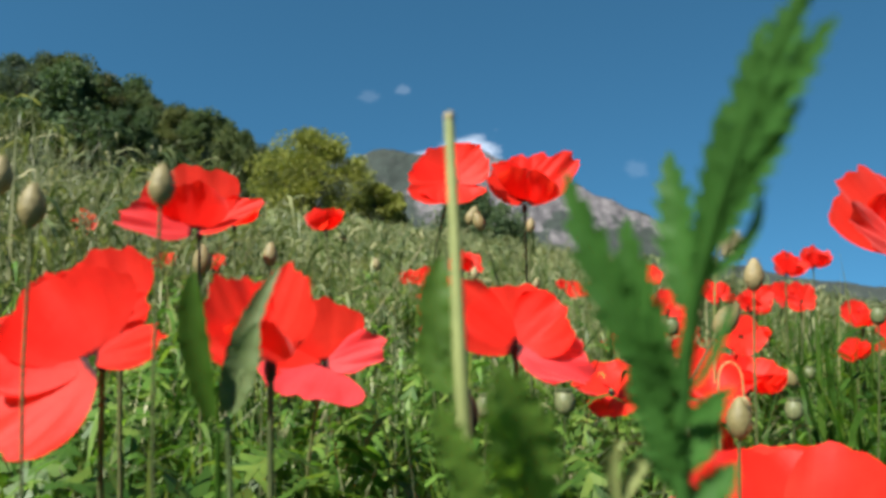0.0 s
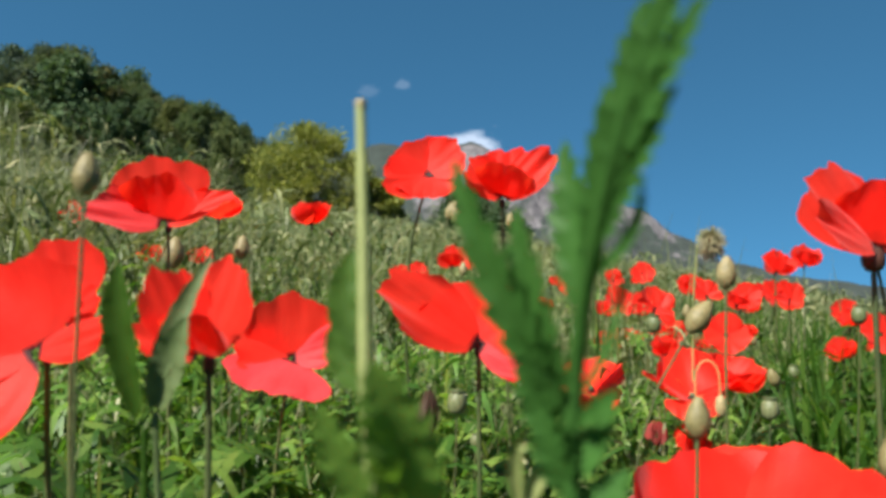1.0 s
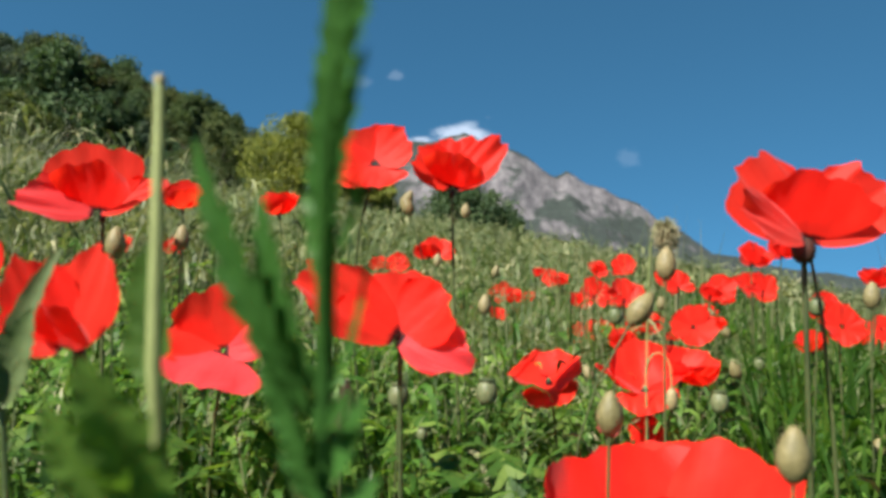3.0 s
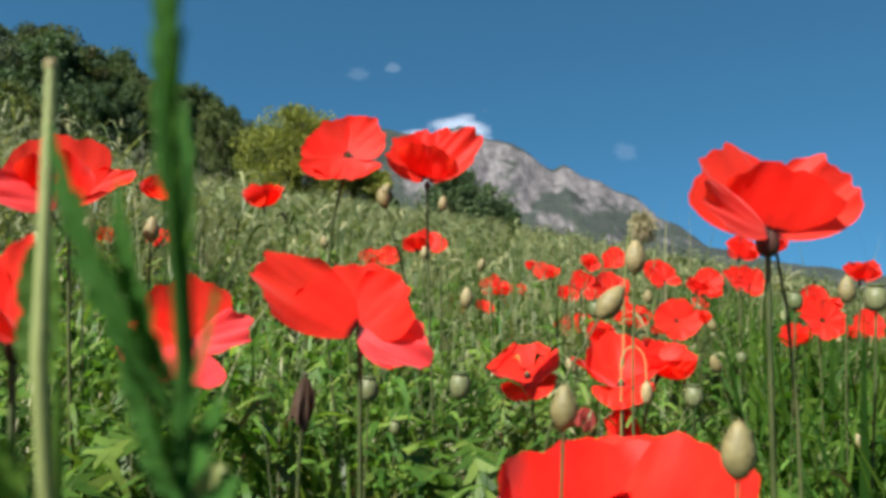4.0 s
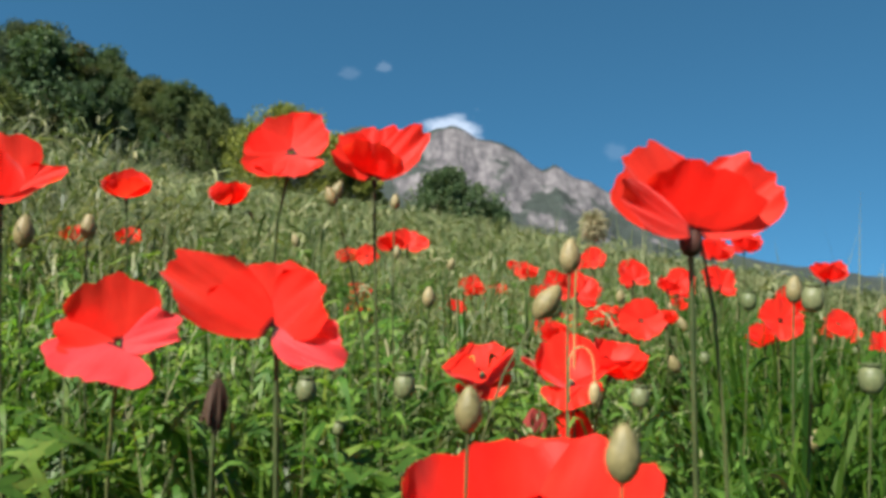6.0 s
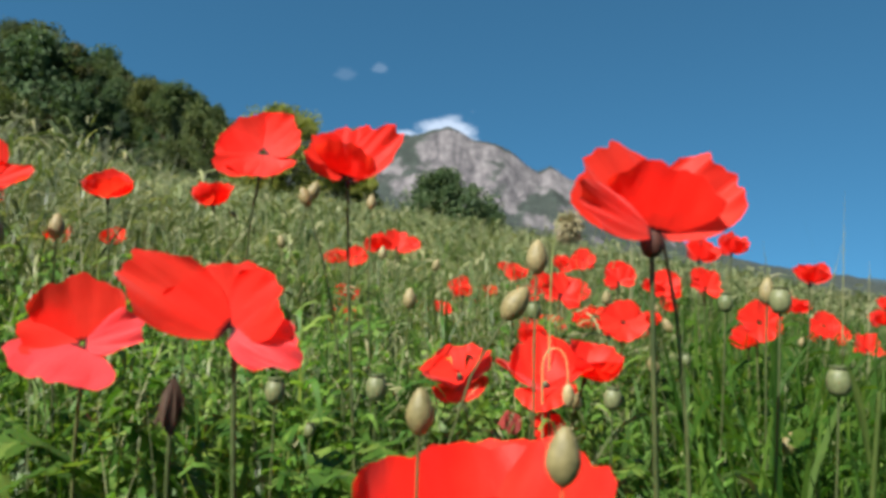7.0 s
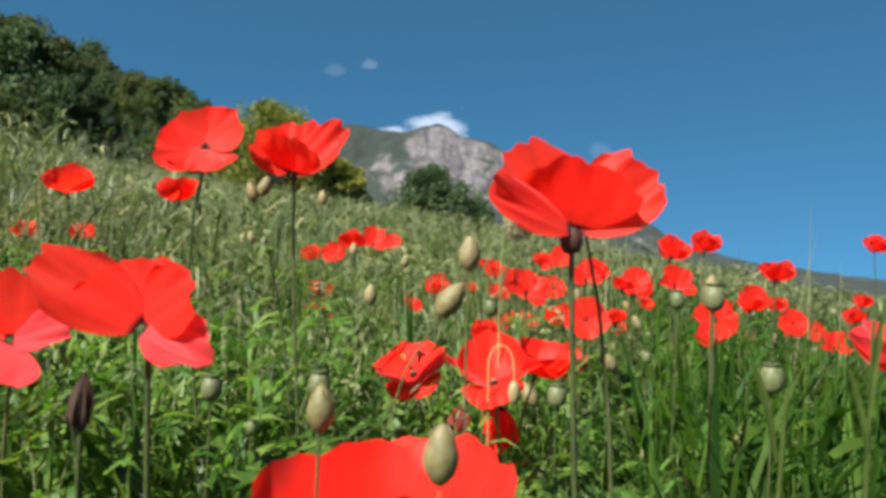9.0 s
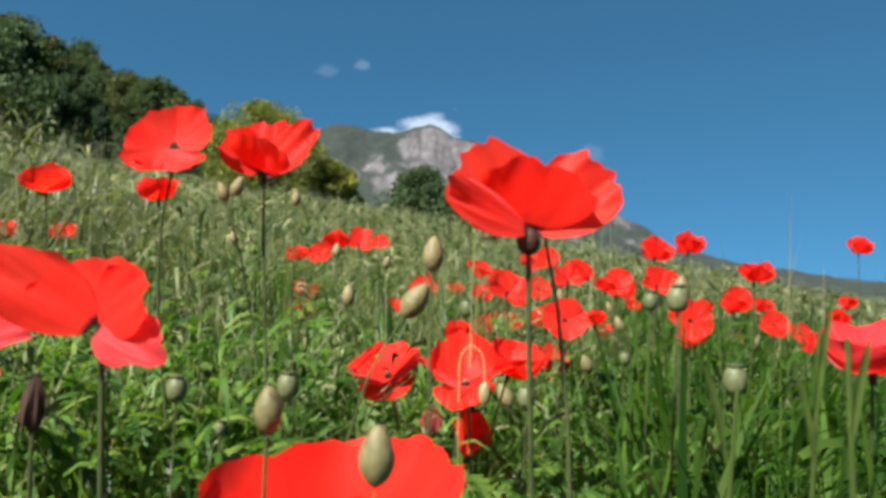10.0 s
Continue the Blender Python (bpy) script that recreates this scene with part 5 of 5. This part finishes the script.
def leaf_plant(name, x, y, stem_pts, thick, leaves, label, material=None, face=(0, -1, 0)):
    material = material or PLANT
    z = float(ground_z(x, y)) - 0.01
    top = root(name, x, y, z, label, "plant")
    o = Vector((x, y, z))
    if stem_pts:
        pts = [Vector((0, 0, 0))] + [Vector(p) - o for p in stem_pts]
        dense = []
        for k in range(len(pts) - 1):
            for s in range(4):
                dense.append(pts[k].lerp(pts[k + 1], s / 4))
        dense.append(pts[-1])
        m = len(dense)
        part("stem", fast_mesh("stem", *tube(dense, [thick * (1.3 - 0.6 * k / m) for k in range(m)], 8)), material, top, "ribbed green stem")
    for p0, p1, p2, wide, teeth, fold in leaves:
        part("leaf", leaf_mesh(Vector(p0) - o, Vector(p1) - o, Vector(p2) - o, wide, teeth=teeth, fold=fold, face=face), material, top)
    return top


SPIKE = [(0.0303, 0.1106, -0.0330), (0.0300, 0.1100, -0.0188), (0.0307, 0.1085, -0.0082), (0.0314, 0.1045, 0.0014), (0.0327, 0.0986, 0.0108), (0.0339, 0.0934, 0.0181), (0.0353, 0.0894, 0.0256), (0.0375, 0.0851, 0.0316), (0.0387, 0.0825, 0.0348)]
clasping = [
    ((0.0320, 0.1044, 0.0028), (0.0323, 0.0980, 0.0108), (0.0323, 0.0939, 0.0249), 0.0043, 0.50, 0.30),
    ((0.0328, 0.0994, 0.0081), (0.0350, 0.0922, 0.0159), (0.0383, 0.0852, 0.0230), 0.0045, 0.55, 0.30),
    ((0.0334, 0.0959, 0.0132), (0.0338, 0.0917, 0.0216), (0.0356, 0.0876, 0.0333), 0.0045, 0.50, 0.30),
    ((0.0341, 0.0932, 0.0174), (0.0365, 0.0870, 0.0236), (0.0402, 0.0802, 0.0306), 0.0047, 0.55, 0.30),
    ((0.0349, 0.0904, 0.0226), (0.0364, 0.0862, 0.0283), (0.0383, 0.0830, 0.0350), 0.0047, 0.50, 0.30),
    ((0.0319, 0.1036, 0.0035), (0.0371, 0.0936, 0.0070), (0.0364, 0.0934, 0.0143), 0.0018, 0.10, 0.40),
    ((0.0310, 0.1082, -0.0001), (0.0311, 0.1081, 0.0105), (0.0298, 0.1096, 0.0223), 0.0057, 0.50, 0.35),
    ((0.0285, 0.1093, -0.0135), (0.0204, 0.1078, 0.0015), (0.0147, 0.1074, 0.0193), 0.0062, 0.50, 0.35),
    ((0.0293, 0.1093, -0.0113), (0.0244, 0.1078, 0.0000), (0.0230, 0.1074, 0.0128), 0.0056, 0.45, 0.35),
    ((0.0299, 0.1100, -0.0151), (0.0256, 0.1082, -0.0085), (0.0222, 0.1074, -0.0030), 0.0048, 0.45, 0.35),
    ((0.0315, 0.1080, -0.0112), (0.0354, 0.1041, -0.0058), (0.0368, 0.1032, 0.0060), 0.0014, 0.35, 0.40),
    ((0.0302, 0.1099, -0.0166), (0.0332, 0.1047, -0.0130), (0.0351, 0.1016, -0.0105), 0.0023, 0.40, 0.40),
    ((0.0300, 0.1100, -0.0205), (0.0262, 0.1090, -0.0150), (0.0232, 0.1085, -0.0078), 0.0050, 0.45, 0.35),
    ((0.0302, 0.1102, -0.0250), (0.0275, 0.1092, -0.0215), (0.0262, 0.1086, -0.0125), 0.0054, 0.45, 0.35),
    ((0.0301, 0.1102, -0.0230), (0.0338, 0.1086, -0.0190), (0.0356, 0.1080, -0.0115), 0.0042, 0.45, 0.35),
    ((0.0303, 0.1104, -0.0290), (0.0350, 0.1090, -0.0255), (0.0372, 0.1084, -0.0215), 0.0046, 0.45, 0.35),
]
leaf_plant("toothed_plant", 0.031, 0.140, SPIKE, 0.0011, clasping, "tall dark green plant with toothed leaves clasping its stem", face=(-0.75, -0.8, 0.2))
pale = leaf_plant("pale_stalk", 0.003, 0.145, [(0.0015, 0.137, -0.050), (-0.0006, 0.1352, -0.0105), (-0.0012, 0.137, 0.012), (-0.0020, 0.1393, 0.0352)], 0.00125, [],
           "bare pale green stalk cut off at its top", PALE_STEM)
v, f = ball(0.00105, 0.0010, -0.0010, 10, 6, 0.6, 0.1)
part("cut_top", fast_mesh("cut_top", v, f), BUD, pale, "whitish frayed cut end", Matrix.Translation(Vector((-0.0020, 0.1393, 0.0356)) - pale.location))
leaf_plant("oval_leaf_plant", -0.004, 0.152, [(-0.003, 0.147, -0.060), (-0.0020, 0.1440, -0.0155)], 0.0009, [
    ((-0.0017, 0.1430, -0.0099), (-0.0074, 0.1440, 0.0002), (-0.0036, 0.1440, 0.0104), 0.0065, 0.12, 0.40),
    ((-0.0022, 0.1430, -0.0148), (-0.0074, 0.1440, -0.0089), (-0.0064, 0.1440, -0.0019), 0.0055, 0.12, 0.40)],
    "dull green oval leaves behind a pale stalk", BROAD)
leaf_plant("broad_leaf_plant", 0.010, 0.150, [(0.008, 0.125, -0.060), (0.0066, 0.1130, -0.0285)], 0.0012, [
    ((0.0100, 0.1150, -0.0300), (0.0090, 0.1040, -0.0163), (0.0041, 0.1010, -0.0069), 0.0082, 0.45, 0.35),
    ((0.0066, 0.1130, -0.0285), (0.0063, 0.1060, -0.0188), (0.0029, 0.1040, -0.0107), 0.0049, 0.45, 0.35),
    ((0.0040, 0.1160, -0.0320), (-0.0020, 0.1120, -0.0199), (-0.0039, 0.1100, -0.0132), 0.0053, 0.45, 0.35)],
    "broad toothed green leaves close to the ground", HERB)
leaf_plant("narrow_leaf_plant", -0.064, 0.210, [(-0.064, 0.204, -0.110), (-0.0630, 0.1970, -0.0300)], 0.0011, [
    ((-0.0640, 0.1950, -0.0260), (-0.0685, 0.1900, -0.0021), (-0.0667, 0.1890, 0.0108), 0.0074, 0.12, 0.50)],
    "narrow dark green leaf standing beside a poppy", DEEPGRASS)
leaf_plant("pale_leaf_plant", -0.058, 0.212, [(-0.059, 0.206, -0.110), (-0.0610, 0.1980, -0.0260)], 0.0011, [
    ((-0.0610, 0.1975, -0.0250), (-0.0586, 0.1950, -0.0078), (-0.0469, 0.1970, 0.0125), 0.0058, 0.12, 0.50),
    ((-0.0600, 0.1970, -0.0250), (-0.0564, 0.1950, -0.0134), (-0.0520, 0.1940, -0.0023), 0.0087, 0.12, 0.50)],
    "pale grey-green folded leaves before a red poppy", PALE_LEAF)
leaf_plant("curled_pale_plant", 0.025, 0.150, [(0.025, 0.138, -0.075), (0.0248, 0.1300, -0.0330)], 0.0009, [
    ((0.0248, 0.1295, -0.0330), (0.0220, 0.1260, -0.0200), (0.0257, 0.1250, -0.0219), 0.0025, 0.10, 0.50),
    ((0.0250, 0.1300, -0.0330), (0.0281, 0.1280, -0.0229), (0.0302, 0.1270, -0.0253), 0.0029, 0.10, 0.50)],
    "withered pale leaf tips curling over close to the ground", PALE_STEM)
leaf_plant("bare_stalk", 0.228, 0.372, [(0.216, 0.366, -0.060), (0.211, 0.362, -0.010), (0.205, 0.360, 0.022)], 0.0009, [],
           "thin bare green stalk behind a tall poppy", STEM)

# grass stalks close to the end of the slide
leaf_plant("grass_stalk", 0.2592, 0.3119, [(0.2592, 0.3019, -0.0890), (0.2605, 0.3008, -0.0691), (0.2617, 0.2999, -0.0522), (0.2629, 0.2990, -0.0353)], 0.0010, [((0.2591, 0.3005, -0.0612), (0.2543, 0.2966, -0.0350), (0.2479, 0.2935, -0.0250), 0.0027, 0.05, 0.5)],
           "tall green grass stalk with a narrow blade", STALK)
leaf_plant("grass_stalk", 0.2786, 0.2909, [(0.2786, 0.2809, -0.0822), (0.2793, 0.2799, -0.0638), (0.2803, 0.2785, -0.0372), (0.2814, 0.2770, -0.0105)], 0.0008, [((0.2795, 0.2789, -0.0455), (0.2805, 0.2749, -0.0159), (0.2828, 0.2715, -0.0013), 0.0024, 0.05, 0.5), ((0.2805, 0.2797, -0.0602), (0.2757, 0.2760, -0.0341), (0.2695, 0.2731, -0.0230), 0.0021, 0.05, 0.5)],
           "tall green grass stalk with a narrow blade", STALK)
leaf_plant("grass_stalk", 0.2875, 0.2804, [(0.2875, 0.2704, -0.0789), (0.2867, 0.2695, -0.0612), (0.2856, 0.2683, -0.0383), (0.2846, 0.2672, -0.0153)], 0.0011, [((0.2858, 0.2690, -0.0506), (0.2867, 0.2652, -0.0257), (0.2889, 0.2622, -0.0150), 0.0030, 0.05, 0.5)],
           "tall green grass stalk with a narrow blade", STALK)
